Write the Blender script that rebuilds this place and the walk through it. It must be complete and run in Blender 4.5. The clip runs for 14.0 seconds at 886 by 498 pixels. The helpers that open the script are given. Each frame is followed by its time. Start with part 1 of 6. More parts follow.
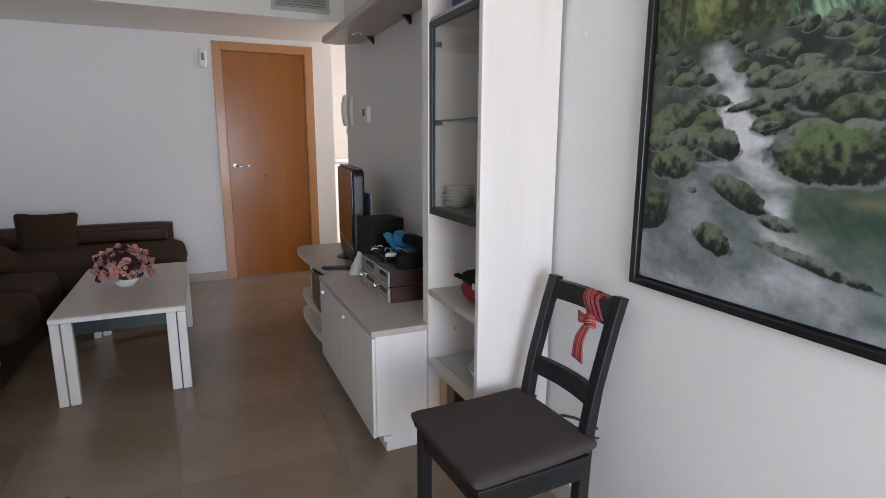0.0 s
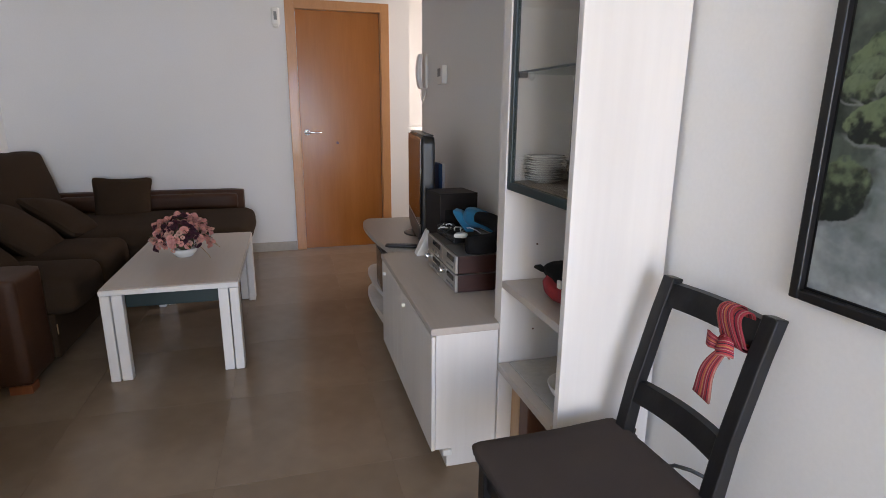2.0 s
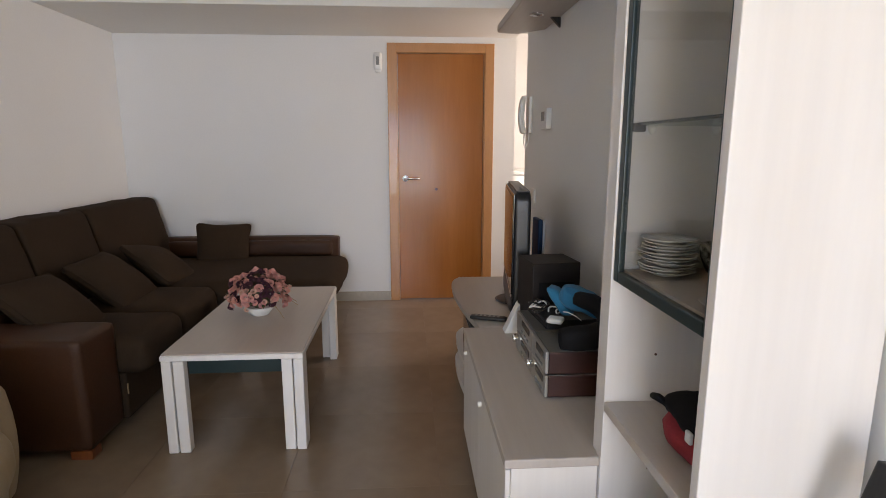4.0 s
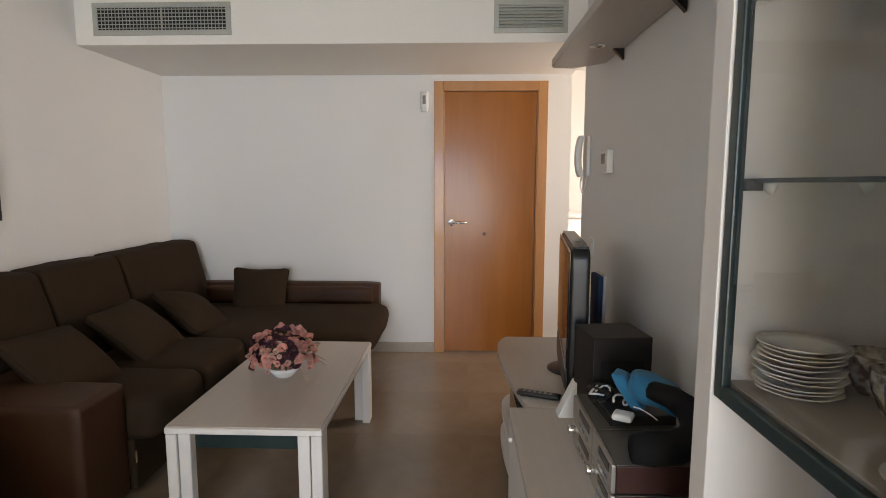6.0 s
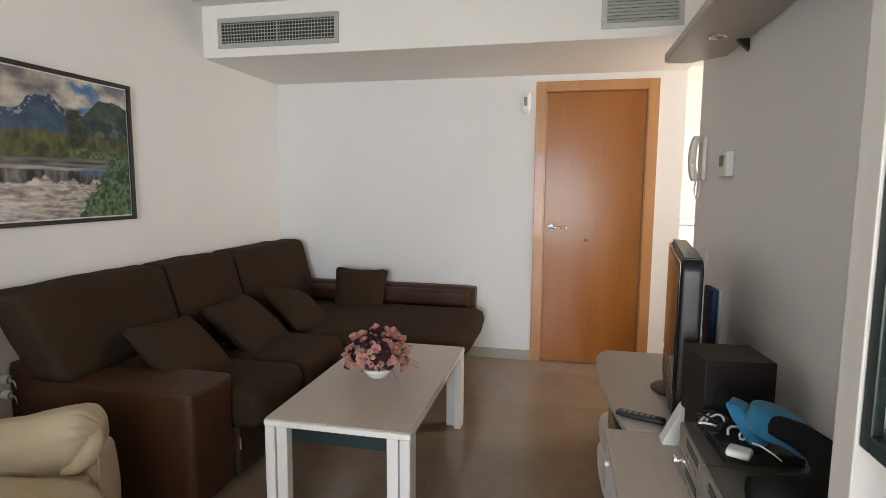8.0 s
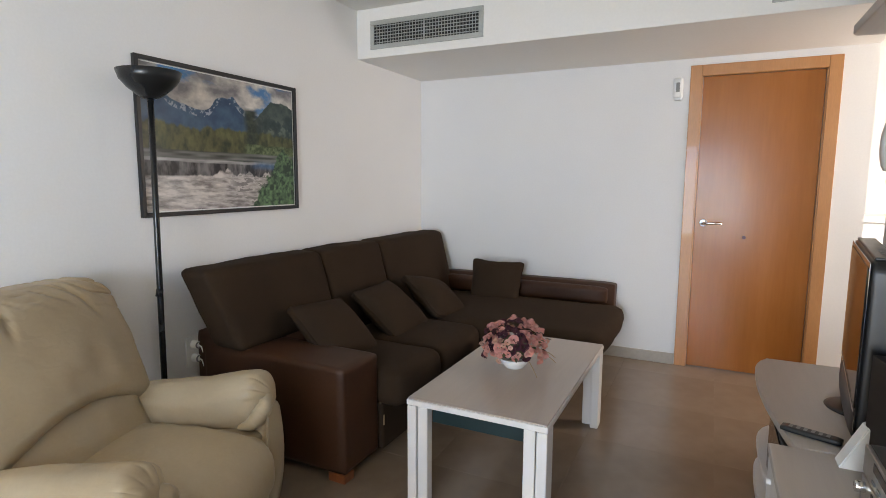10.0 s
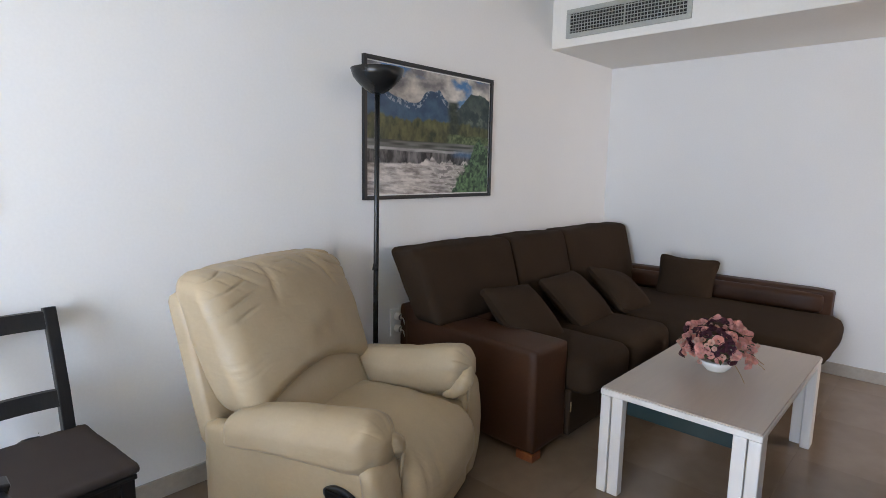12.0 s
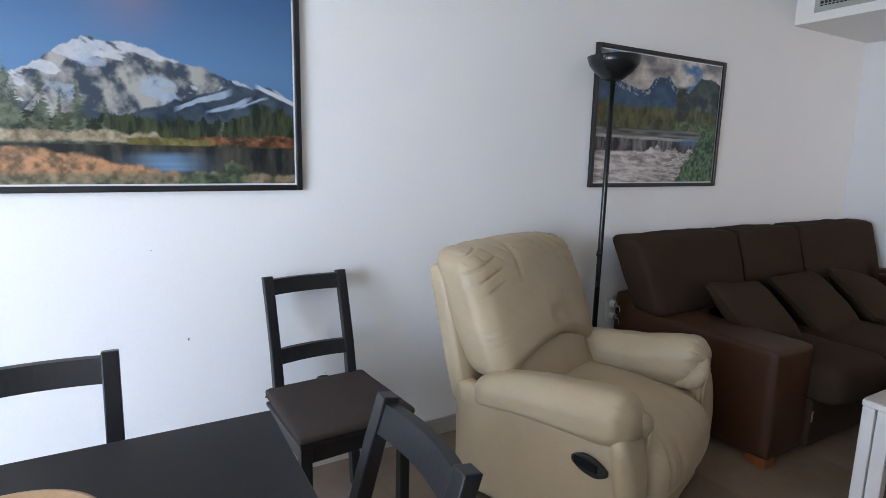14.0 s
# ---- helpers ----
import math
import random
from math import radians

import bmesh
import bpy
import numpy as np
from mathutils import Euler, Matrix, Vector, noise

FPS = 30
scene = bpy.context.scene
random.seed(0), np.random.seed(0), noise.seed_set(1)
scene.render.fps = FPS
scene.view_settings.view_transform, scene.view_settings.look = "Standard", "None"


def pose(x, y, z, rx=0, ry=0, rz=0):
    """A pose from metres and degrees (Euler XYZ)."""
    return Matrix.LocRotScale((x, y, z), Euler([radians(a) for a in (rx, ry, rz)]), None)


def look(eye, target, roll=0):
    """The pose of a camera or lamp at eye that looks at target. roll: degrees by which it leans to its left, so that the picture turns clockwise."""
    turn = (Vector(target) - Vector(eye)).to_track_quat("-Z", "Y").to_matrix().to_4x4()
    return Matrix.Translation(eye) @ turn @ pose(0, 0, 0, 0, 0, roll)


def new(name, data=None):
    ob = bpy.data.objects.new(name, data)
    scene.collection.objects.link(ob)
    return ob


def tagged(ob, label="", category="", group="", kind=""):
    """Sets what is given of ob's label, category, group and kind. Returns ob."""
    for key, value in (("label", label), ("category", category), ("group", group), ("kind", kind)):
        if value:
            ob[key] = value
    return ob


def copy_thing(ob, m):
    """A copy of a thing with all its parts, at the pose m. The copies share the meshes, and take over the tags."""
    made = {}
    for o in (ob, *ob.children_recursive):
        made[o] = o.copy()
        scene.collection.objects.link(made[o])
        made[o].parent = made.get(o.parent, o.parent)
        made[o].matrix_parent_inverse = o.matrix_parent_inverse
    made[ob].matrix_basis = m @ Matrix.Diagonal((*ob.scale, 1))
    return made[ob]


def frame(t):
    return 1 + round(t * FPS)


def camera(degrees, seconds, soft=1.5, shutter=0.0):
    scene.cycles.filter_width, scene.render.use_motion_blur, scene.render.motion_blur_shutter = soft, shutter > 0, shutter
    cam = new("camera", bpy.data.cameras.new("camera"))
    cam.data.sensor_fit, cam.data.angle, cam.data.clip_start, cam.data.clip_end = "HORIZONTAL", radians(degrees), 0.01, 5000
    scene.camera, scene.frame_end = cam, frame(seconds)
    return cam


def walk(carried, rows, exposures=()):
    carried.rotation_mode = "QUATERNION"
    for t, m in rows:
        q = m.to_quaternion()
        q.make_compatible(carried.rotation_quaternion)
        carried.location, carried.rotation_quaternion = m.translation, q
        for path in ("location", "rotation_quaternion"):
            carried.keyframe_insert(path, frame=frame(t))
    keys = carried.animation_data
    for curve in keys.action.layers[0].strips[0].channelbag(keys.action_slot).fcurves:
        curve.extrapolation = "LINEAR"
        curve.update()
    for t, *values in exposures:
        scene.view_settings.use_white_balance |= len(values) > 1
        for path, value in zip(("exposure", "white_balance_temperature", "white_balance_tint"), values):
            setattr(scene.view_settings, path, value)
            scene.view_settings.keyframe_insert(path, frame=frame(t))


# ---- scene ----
cam = camera(78.0, 14.0, soft=0.8)
PATH = [
    (0, (0.01, -0.015, 1.265), (0.81, 1.776, 0.877), 0.2),
    (0.5, (0.042, 0.063, 1.245), (0.756, 1.882, 0.818), 0.9),
    (1, (0.088, 0.166, 1.234), (0.737, 2.001, 0.773), 0.8),
    (1.5, (0.133, 0.259, 1.226), (0.721, 2.107, 0.737), 0.6),
    (2, (0.167, 0.336, 1.224), (0.691, 2.203, 0.735), 0.5),
    (2.5, (0.217, 0.426, 1.224), (0.645, 2.322, 0.752), 0.2),
    (3, (0.275, 0.531, 1.246), (0.581, 2.458, 0.807), 0.0),
    (5.5, (0.401, 0.996, 1.323), (0.383, 2.979, 1.063), 0.1),
    (6, (0.408, 1.06, 1.332), (0.343, 3.044, 1.096), 0.1),
    (6.5, (0.412, 1.101, 1.327), (0.266, 3.082, 1.092), 0.4),
    (7, (0.423, 1.124, 1.335), (0.187, 3.097, 1.105), 0.5),
    (9.5, (0.403, 1.117, 1.327), (-0.351, 2.954, 1.084), 0.2),
    (10, (0.389, 1.1, 1.321), (-0.487, 2.881, 1.071), 0.3),
    (10.5, (0.374, 1.074, 1.317), (-0.625, 2.788, 1.066), 0.7),
    (11, (0.351, 1.037, 1.314), (-0.774, 2.671, 1.054), 1.1),
    (11.5, (0.323, 0.998, 1.311), (-0.918, 2.543, 1.038), 1.0),
    (12, (0.285, 0.95, 1.304), (-1.062, 2.4, 1.018), 1.0),
    (12.5, (0.261, 0.887, 1.304), (-1.18, 2.243, 1.009), 1.0),
    (13, (0.223, 0.807, 1.309), (-1.305, 2.059, 0.993), 1.2),
    (13.5, (0.21, 0.732, 1.293), (-1.415, 1.85, 0.965), 1.0),
    (14, (0.196, 0.653, 1.285), (-1.516, 1.632, 0.953), 1.2),
]
EXPOSURES = [(0.0, -0.56, 6600, 22), (3.0, -0.37, 6950, 24), (5.5, -0.34, 7400, 21), (6.5, -0.22, 7400, 20), (9.5, 0.10, 6850, 18), (12.0, 0.04, 6450, 20), (14.0, -0.24, 6150, 20)]
walk(cam, [(t, look(eye, target, roll)) for t, eye, target, roll in PATH], EXPOSURES)


# ---- light and exposure ----
world = bpy.data.worlds.new("sky")
world.use_nodes = True
scene.world = world
wn = world.node_tree
sky = wn.nodes.new("ShaderNodeTexSky")
sky.sky_type = 'NISHITA'
sky.sun_disc = False
SUN_DIR = Vector((-0.60, 0.50, -0.62)).normalized()
sky.sun_elevation = math.asin(-SUN_DIR.z)
sky.sun_rotation = math.atan2(-SUN_DIR.x, -SUN_DIR.y)
wn.links.new(sky.outputs[0], wn.nodes["Background"].inputs[0])
wn.nodes["Background"].inputs[1].default_value = 0.12

sun_data = bpy.data.lights.new("sun", 'SUN')
sun_data.energy = 4.0
sun_data.angle = radians(0.5)
sun_data.color = (1.0, 0.95, 0.87)
sun = new("sun", sun_data)
sun.matrix_world = look((20, -20, 20), Vector((20, -20, 20)) + SUN_DIR)

# daylight of the terrace door behind the walker: sky, and the light thrown up by the sunny terrace
def opening_light(name, at, w, h, energy, color):
    d = bpy.data.lights.new(name, 'AREA')
    d.shape, d.size, d.size_y, d.energy, d.color = 'RECTANGLE', w, h, energy, color
    ob = new(name, d)
    ob.matrix_world = at
    return ob


opening_light("window_skylight", look((0.22, -2.42, 1.10), (-1.30, 0.2, -0.5)), 1.6, 2.0, 196, (0.345, 0.615, 1.0))
opening_light("window_bouncelight", look((0.22, -2.43, 1.0), (-0.3, 1.4, 4.4)), 1.6, 1.9, 118, (1.0, 0.85, 0.42))
opening_light("passage_skylight", look((2.58, 5.14, 1.65), (1.3, 5.5, 1.4)), 0.55, 1.3, 42, (1.0, 0.95, 0.84))


# ---- materials ----
def nodes_of(name):
    m = bpy.data.materials.new(name)
    m.use_nodes = True
    t = m.node_tree
    return m, t, t.nodes["Principled BSDF"]


def ramp_mix(t, fac, a, b, lo=0.35, hi=0.65):
    r = t.nodes.new("ShaderNodeValToRGB")
    r.color_ramp.elements[0].position, r.color_ramp.elements[1].position = lo, hi
    r.color_ramp.elements[0].color, r.color_ramp.elements[1].color = (*a, 1), (*b, 1)
    t.links.new(fac, r.inputs[0])
    return r.outputs[0]


def noise_tex(t, scale, detail=4, stretch=(1, 1, 1), kind='Object', rough=0.55):
    tc = t.nodes.new("ShaderNodeTexCoord")
    mp = t.nodes.new("ShaderNodeMapping")
    mp.inputs['Scale'].default_value = stretch
    t.links.new(tc.outputs[kind], mp.inputs[0])
    n = t.nodes.new("ShaderNodeTexNoise")
    n.inputs['Scale'].default_value = scale
    n.inputs['Detail'].default_value = detail
    n.inputs['Roughness'].default_value = rough
    t.links.new(mp.outputs[0], n.inputs['Vector'])
    return n.outputs['Fac']


def multiply(t, a, b, fac=1.0):
    m = t.nodes.new("ShaderNodeMix")
    m.data_type, m.blend_type = 'RGBA', 'MULTIPLY'
    m.inputs[0].default_value = fac
    t.links.new(a, m.inputs[6])
    t.links.new(b, m.inputs[7])
    return m.outputs[2]


def surface(name, a, b, rough=0.6, metal=0.0, big=1.5, fine=60.0, stretch=(1, 1, 1), bump=0.1, dist=0.002,
            fine_amount=0.12, rough_var=0.08, coat=0.0, spec=0.5, lo=0.3, hi=0.7, sheen=0.0, folds=0.0, fold_scale=7.0):
    """Two scales of colour variation, uneven gloss and fine relief."""
    m, t, p = nodes_of(name)
    broad = noise_tex(t, big, 4, stretch)
    grain = noise_tex(t, fine, 5, stretch)
    base = ramp_mix(t, broad, a, b, lo, hi)
    tone = ramp_mix(t, grain, (1 - fine_amount,) * 3, (1, 1, 1), 0.3, 0.7)
    t.links.new(multiply(t, base, tone), p.inputs['Base Color'])
    rr = t.nodes.new("ShaderNodeMapRange")
    rr.inputs[3].default_value, rr.inputs[4].default_value = max(0.02, rough - rough_var), min(1, rough + rough_var)
    t.links.new(broad, rr.inputs[0])
    t.links.new(rr.outputs[0], p.inputs['Roughness'])
    p.inputs['Metallic'].default_value = metal
    p.inputs['Specular IOR Level'].default_value = spec
    p.inputs['Coat Weight'].default_value = coat
    p.inputs['Sheen Weight'].default_value = sheen
    if bump:
        bn = t.nodes.new("ShaderNodeBump")
        bn.inputs['Strength'].default_value = bump
        bn.inputs['Distance'].default_value = dist
        t.links.new(grain, bn.inputs['Height'])
        t.links.new(bn.outputs[0], p.inputs['Normal'])
        if folds:
            wv = noise_tex(t, fold_scale, 3, (1, 1, 2.2), rough=0.6)
            rg = t.nodes.new("ShaderNodeMath")
            rg.operation = 'PINGPONG'
            rg.inputs[1].default_value = 0.07
            t.links.new(wv, rg.inputs[0])
            b2 = t.nodes.new("ShaderNodeBump")
            b2.inputs['Strength'].default_value = folds
            b2.inputs['Distance'].default_value = 0.05
            t.links.new(rg.outputs[0], b2.inputs['Height'])
            t.links.new(b2.outputs[0], bn.inputs['Normal'])
    return m


WALL = surface("white_wall_paint", (0.78, 0.775, 0.765), (0.82, 0.815, 0.805), 0.75, big=0.9, fine=90, bump=0.12, dist=0.0015, fine_amount=0.03)
CEIL = surface("ceiling_paint", (0.79, 0.77, 0.73), (0.82, 0.80, 0.765), 0.8, big=0.8, fine=70, bump=0.08, fine_amount=0.03)
DOOR_WOOD = surface("beech_veneer", (0.335, 0.116, 0.023), (0.385, 0.140, 0.030), 0.24, big=1.2, fine=8, stretch=(9, 9, 0.8), bump=0.02, dist=0.0004, fine_amount=0.08, coat=0.03, rough_var=0.04, spec=0.26)
CASING_WOOD = surface("beech_casing", (0.46, 0.205, 0.066), (0.53, 0.250, 0.088), 0.36, big=1.2, fine=14, stretch=(12, 12, 1.5), bump=0.05, dist=0.0006, fine_amount=0.14, coat=0.2)
SKIRTING = surface("skirting_tile", (0.40, 0.355, 0.30), (0.45, 0.40, 0.34), 0.35, big=3, fine=40, bump=0.02)
GROUT = surface("grout", (0.20, 0.150, 0.110), (0.235, 0.178, 0.132), 0.85, big=6, fine=150)
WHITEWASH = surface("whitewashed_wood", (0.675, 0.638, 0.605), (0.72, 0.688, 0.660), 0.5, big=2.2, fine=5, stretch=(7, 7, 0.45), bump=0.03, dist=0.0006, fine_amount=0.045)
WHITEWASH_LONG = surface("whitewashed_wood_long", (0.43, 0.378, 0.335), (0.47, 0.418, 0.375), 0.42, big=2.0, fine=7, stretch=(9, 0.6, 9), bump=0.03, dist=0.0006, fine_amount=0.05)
TABLE_TOP = surface("washed_table_top", (0.43, 0.358, 0.305), (0.47, 0.395, 0.34), 0.33, big=2.0, fine=7, stretch=(9, 0.6, 9), bump=0.02, dist=0.0004, fine_amount=0.045)
DARK_GREEN = surface("dark_green_lacquer", (0.009, 0.023, 0.025), (0.014, 0.033, 0.035), 0.35, big=4, fine=60, bump=0.03)
BLACK_WOOD = surface("black_brown_wood", (0.010, 0.010, 0.012), (0.018, 0.017, 0.018), 0.38, big=3, fine=16, stretch=(10, 10, 1), bump=0.08, dist=0.0006, fine_amount=0.3, rough_var=0.06, spec=0.32)
CUSHION_GREY = surface("grey_brown_cotton", (0.058, 0.046, 0.044), (0.072, 0.058, 0.054), 0.95, big=5, fine=420, bump=0.4, dist=0.0012, fine_amount=0.3, spec=0.15)
SOFA_CLOTH = surface("dark_brown_upholstery", (0.039, 0.0234, 0.0140), (0.050, 0.0310, 0.0190), 0.92, big=4, fine=380, bump=0.5, dist=0.0015, fine_amount=0.35, spec=0.12)
SOFA_LEATHER = surface("brown_leatherette", (0.046, 0.0170, 0.0066), (0.063, 0.0240, 0.0094), 0.52, big=3.5, fine=130, bump=0.25, dist=0.001, fine_amount=0.22, spec=0.32)
CREAM_LEATHER = surface("cream_leather", (0.410, 0.318, 0.203), (0.475, 0.378, 0.250), 0.46, big=3.0, fine=90, bump=0.05, dist=0.0008, fine_amount=0.04, folds=0.12, fold_scale=4.5)
FOOT_WOOD = surface("orange_brown_foot_wood", (0.17, 0.045, 0.014), (0.24, 0.07, 0.02), 0.4, big=5, fine=25, stretch=(6, 6, 1))
BLACK_PLASTIC = surface("black_plastic", (0.008, 0.008, 0.009), (0.013, 0.013, 0.014), 0.38, big=5, fine=200, bump=0.05)
GLOSS_BLACK = surface("gloss_black_plastic", (0.006, 0.006, 0.007), (0.009, 0.009, 0.010), 0.12, big=5, fine=100, bump=0)
SCREEN = surface("screen_glass", (0.010, 0.010, 0.011), (0.012, 0.012, 0.013), 0.06, big=5, fine=50, bump=0, rough_var=0.02)
LAMP_BLACK = surface("black_lamp_enamel", (0.006, 0.007, 0.008), (0.010, 0.011, 0.012), 0.26, big=5, fine=80, bump=0.02)
FRAME_BLACK = surface("black_picture_moulding", (0.008, 0.008, 0.009), (0.014, 0.014, 0.015), 0.33, big=5, fine=60, bump=0.04)
WHITE_PLASTIC = surface("white_plastic", (0.74, 0.74, 0.72), (0.79, 0.79, 0.77), 0.4, big=6, fine=120, bump=0.03, fine_amount=0.03)
GREY_PLASTIC = surface("grey_plastic", (0.20, 0.21, 0.21), (0.24, 0.25, 0.25), 0.45, big=6, fine=120, bump=0.03)
BROWN_BOX = surface("dark_red_veneer", (0.034, 0.010, 0.008), (0.048, 0.015, 0.011), 0.42, big=4, fine=20, stretch=(1, 8, 8), bump=0.05)
DARK_VENEER = surface("dark_brown_veneer", (0.009, 0.006, 0.005), (0.014, 0.009, 0.008), 0.55, big=4, fine=30, stretch=(1, 1, 8), bump=0.05, spec=0.3)
SILVER = surface("brushed_silver", (0.46, 0.44, 0.41), (0.54, 0.52, 0.49), 0.34, metal=0.85, big=6, fine=40, stretch=(1, 12, 1), bump=0.05)
CHROME = surface("chrome", (0.78, 0.78, 0.78), (0.84, 0.84, 0.84), 0.14, metal=1.0, big=6, fine=60, bump=0.0, rough_var=0.05)
VENT_GREY = surface("grey_aluminium", (0.42, 0.43, 0.40), (0.48, 0.49, 0.46), 0.45, metal=0.3, big=6, fine=90, bump=0.03)
HIFI_TOP = surface("brushed_grey_steel", (0.13, 0.122, 0.11), (0.165, 0.155, 0.14), 0.42, metal=0.5, big=5, fine=40, stretch=(12, 1, 1), bump=0.04)
VENT_DARK = surface("duct_shade", (0.02, 0.021, 0.02), (0.03, 0.031, 0.03), 0.8, big=6, fine=60)
BLUE_CLOTH = surface("turquoise_blue_cloth", (0.003, 0.125, 0.25), (0.006, 0.17, 0.31), 0.9, big=8, fine=300, bump=0.4, dist=0.001, fine_amount=0.2, sheen=0.1)
NAVY = surface("navy_card", (0.012, 0.05, 0.13), (0.018, 0.07, 0.17), 0.7, big=6, fine=80)
RED_CLOTH = surface("red_cloth", (0.24, 0.014, 0.022), (0.32, 0.024, 0.032), 0.85, big=14, fine=250, bump=0.4, dist=0.001, fine_amount=0.25)
DARK_CLOTH = surface("charcoal_cloth", (0.008, 0.008, 0.009), (0.013, 0.012, 0.013), 0.9, big=10, fine=250, bump=0.4, spec=0.15)
CERAMIC = surface("white_glazed_ceramic", (0.74, 0.73, 0.70), (0.78, 0.77, 0.74), 0.12, big=8, fine=60, bump=0, fine_amount=0.02)
PINK_PETAL = surface("dusty_pink_petal", (0.70, 0.28, 0.24), (0.82, 0.44, 0.38), 0.8, big=26, fine=160, bump=0.3, fine_amount=0.2)
PALE_PETAL = surface("pale_pink_petal", (0.66, 0.36, 0.27), (0.78, 0.50, 0.40), 0.8, big=26, fine=160, bump=0.3, fine_amount=0.2)
PLUM_PETAL = surface("dark_plum_petal", (0.055, 0.012, 0.025), (0.11, 0.025, 0.045), 0.8, big=26, fine=160, bump=0.3, fine_amount=0.3)
LEAF = surface("dry_green_leaf", (0.055, 0.06, 0.025), (0.10, 0.09, 0.04), 0.7, big=26, fine=120, bump=0.3)
TWIG = surface("straw_twig", (0.33, 0.22, 0.11), (0.42, 0.30, 0.16), 0.8, big=20, fine=100)
LIGHT_WOOD = surface("light_brown_board", (0.42, 0.25, 0.13), (0.50, 0.32, 0.18), 0.5, big=3, fine=14, stretch=(10, 10, 1), bump=0.08)
DARK_BOARD = surface("dark_brown_board", (0.09, 0.035, 0.02), (0.13, 0.055, 0.03), 0.5, big=3, fine=14, stretch=(10, 10, 1), bump=0.08)
SMOKED = surface("grey_mat", (0.40, 0.385, 0.355), (0.44, 0.425, 0.395), 0.22, big=3, fine=60, bump=0.02)
TERRACE = surface("terrace_tile", (0.48, 0.38, 0.28), (0.55, 0.45, 0.34), 0.8, big=0.5, fine=10, bump=0.05)
RENDER_WALL = surface("outside_render", (0.55, 0.50, 0.42), (0.62, 0.57, 0.48), 0.9, big=0.8, fine=40)
BRIGHT_LACQUER = surface("white_lacquer", (0.80, 0.80, 0.79), (0.84, 0.84, 0.83), 0.3, big=3, fine=50, bump=0, fine_amount=0.02)


def make_tile():
    m, t, p = nodes_of("beige_porcelain")
    oi = t.nodes.new("ShaderNodeObjectInfo")
    broad = noise_tex(t, 1.3, 5, kind='Object')
    cloud = noise_tex(t, 11, 6, kind='Object')
    base = ramp_mix(t, broad, (0.212, 0.153, 0.106), (0.248, 0.181, 0.128))
    tone = ramp_mix(t, cloud, (0.93, 0.93, 0.93), (1, 1, 1))
    each = ramp_mix(t, oi.outputs['Random'], (0.955, 0.955, 0.955), (1, 1, 1), 0, 1)
    t.links.new(multiply(t, multiply(t, base, tone), each), p.inputs['Base Color'])
    rr = t.nodes.new("ShaderNodeMapRange")
    rr.inputs[3].default_value, rr.inputs[4].default_value = 0.17, 0.29
    t.links.new(cloud, rr.inputs[0])
    t.links.new(rr.outputs[0], p.inputs['Roughness'])
    p.inputs['Specular IOR Level'].default_value = 0.5
    return m


TILE = make_tile()


def make_glass(name, tint=(1, 1, 1), gloss=1.0):
    m, t, p = nodes_of(name)
    t.nodes.remove(p)
    tr = t.nodes.new("ShaderNodeBsdfTransparent")
    tr.inputs[0].default_value = (*tint, 1)
    gl = t.nodes.new("ShaderNodeBsdfGlossy")
    gl.inputs['Roughness'].default_value = 0.03
    lw = t.nodes.new("ShaderNodeLayerWeight")
    lw.inputs[0].default_value = 0.5
    pw = t.nodes.new("ShaderNodeMath")
    pw.operation = 'POWER'
    pw.inputs[1].default_value = 4.0
    t.links.new(lw.outputs['Facing'], pw.inputs[0])
    ma = t.nodes.new("ShaderNodeMath")
    ma.operation = 'MULTIPLY_ADD'
    ma.inputs[1].default_value, ma.inputs[2].default_value = 0.6 * gloss, 0.022 * gloss
    t.links.new(pw.outputs[0], ma.inputs[0])
    mx = t.nodes.new("ShaderNodeMixShader")
    t.links.new(ma.outputs[0], mx.inputs[0])
    t.links.new(tr.outputs[0], mx.inputs[1])
    t.links.new(gl.outputs[0], mx.inputs[2])
    t.links.new(mx.outputs[0], t.nodes["Material Output"].inputs[0])
    return m


GLASS = make_glass("clear_glass", (0.93, 0.95, 0.94))
# clear pane; its tint puts the shade of the cabinet interior into the glass
CABINET_GLASS = make_glass("shade_tinted_cabinet_glass", (0.90, 0.895, 0.875))
SHELF_GLASS = make_glass("glass_shelf", (0.78, 0.86, 0.84))


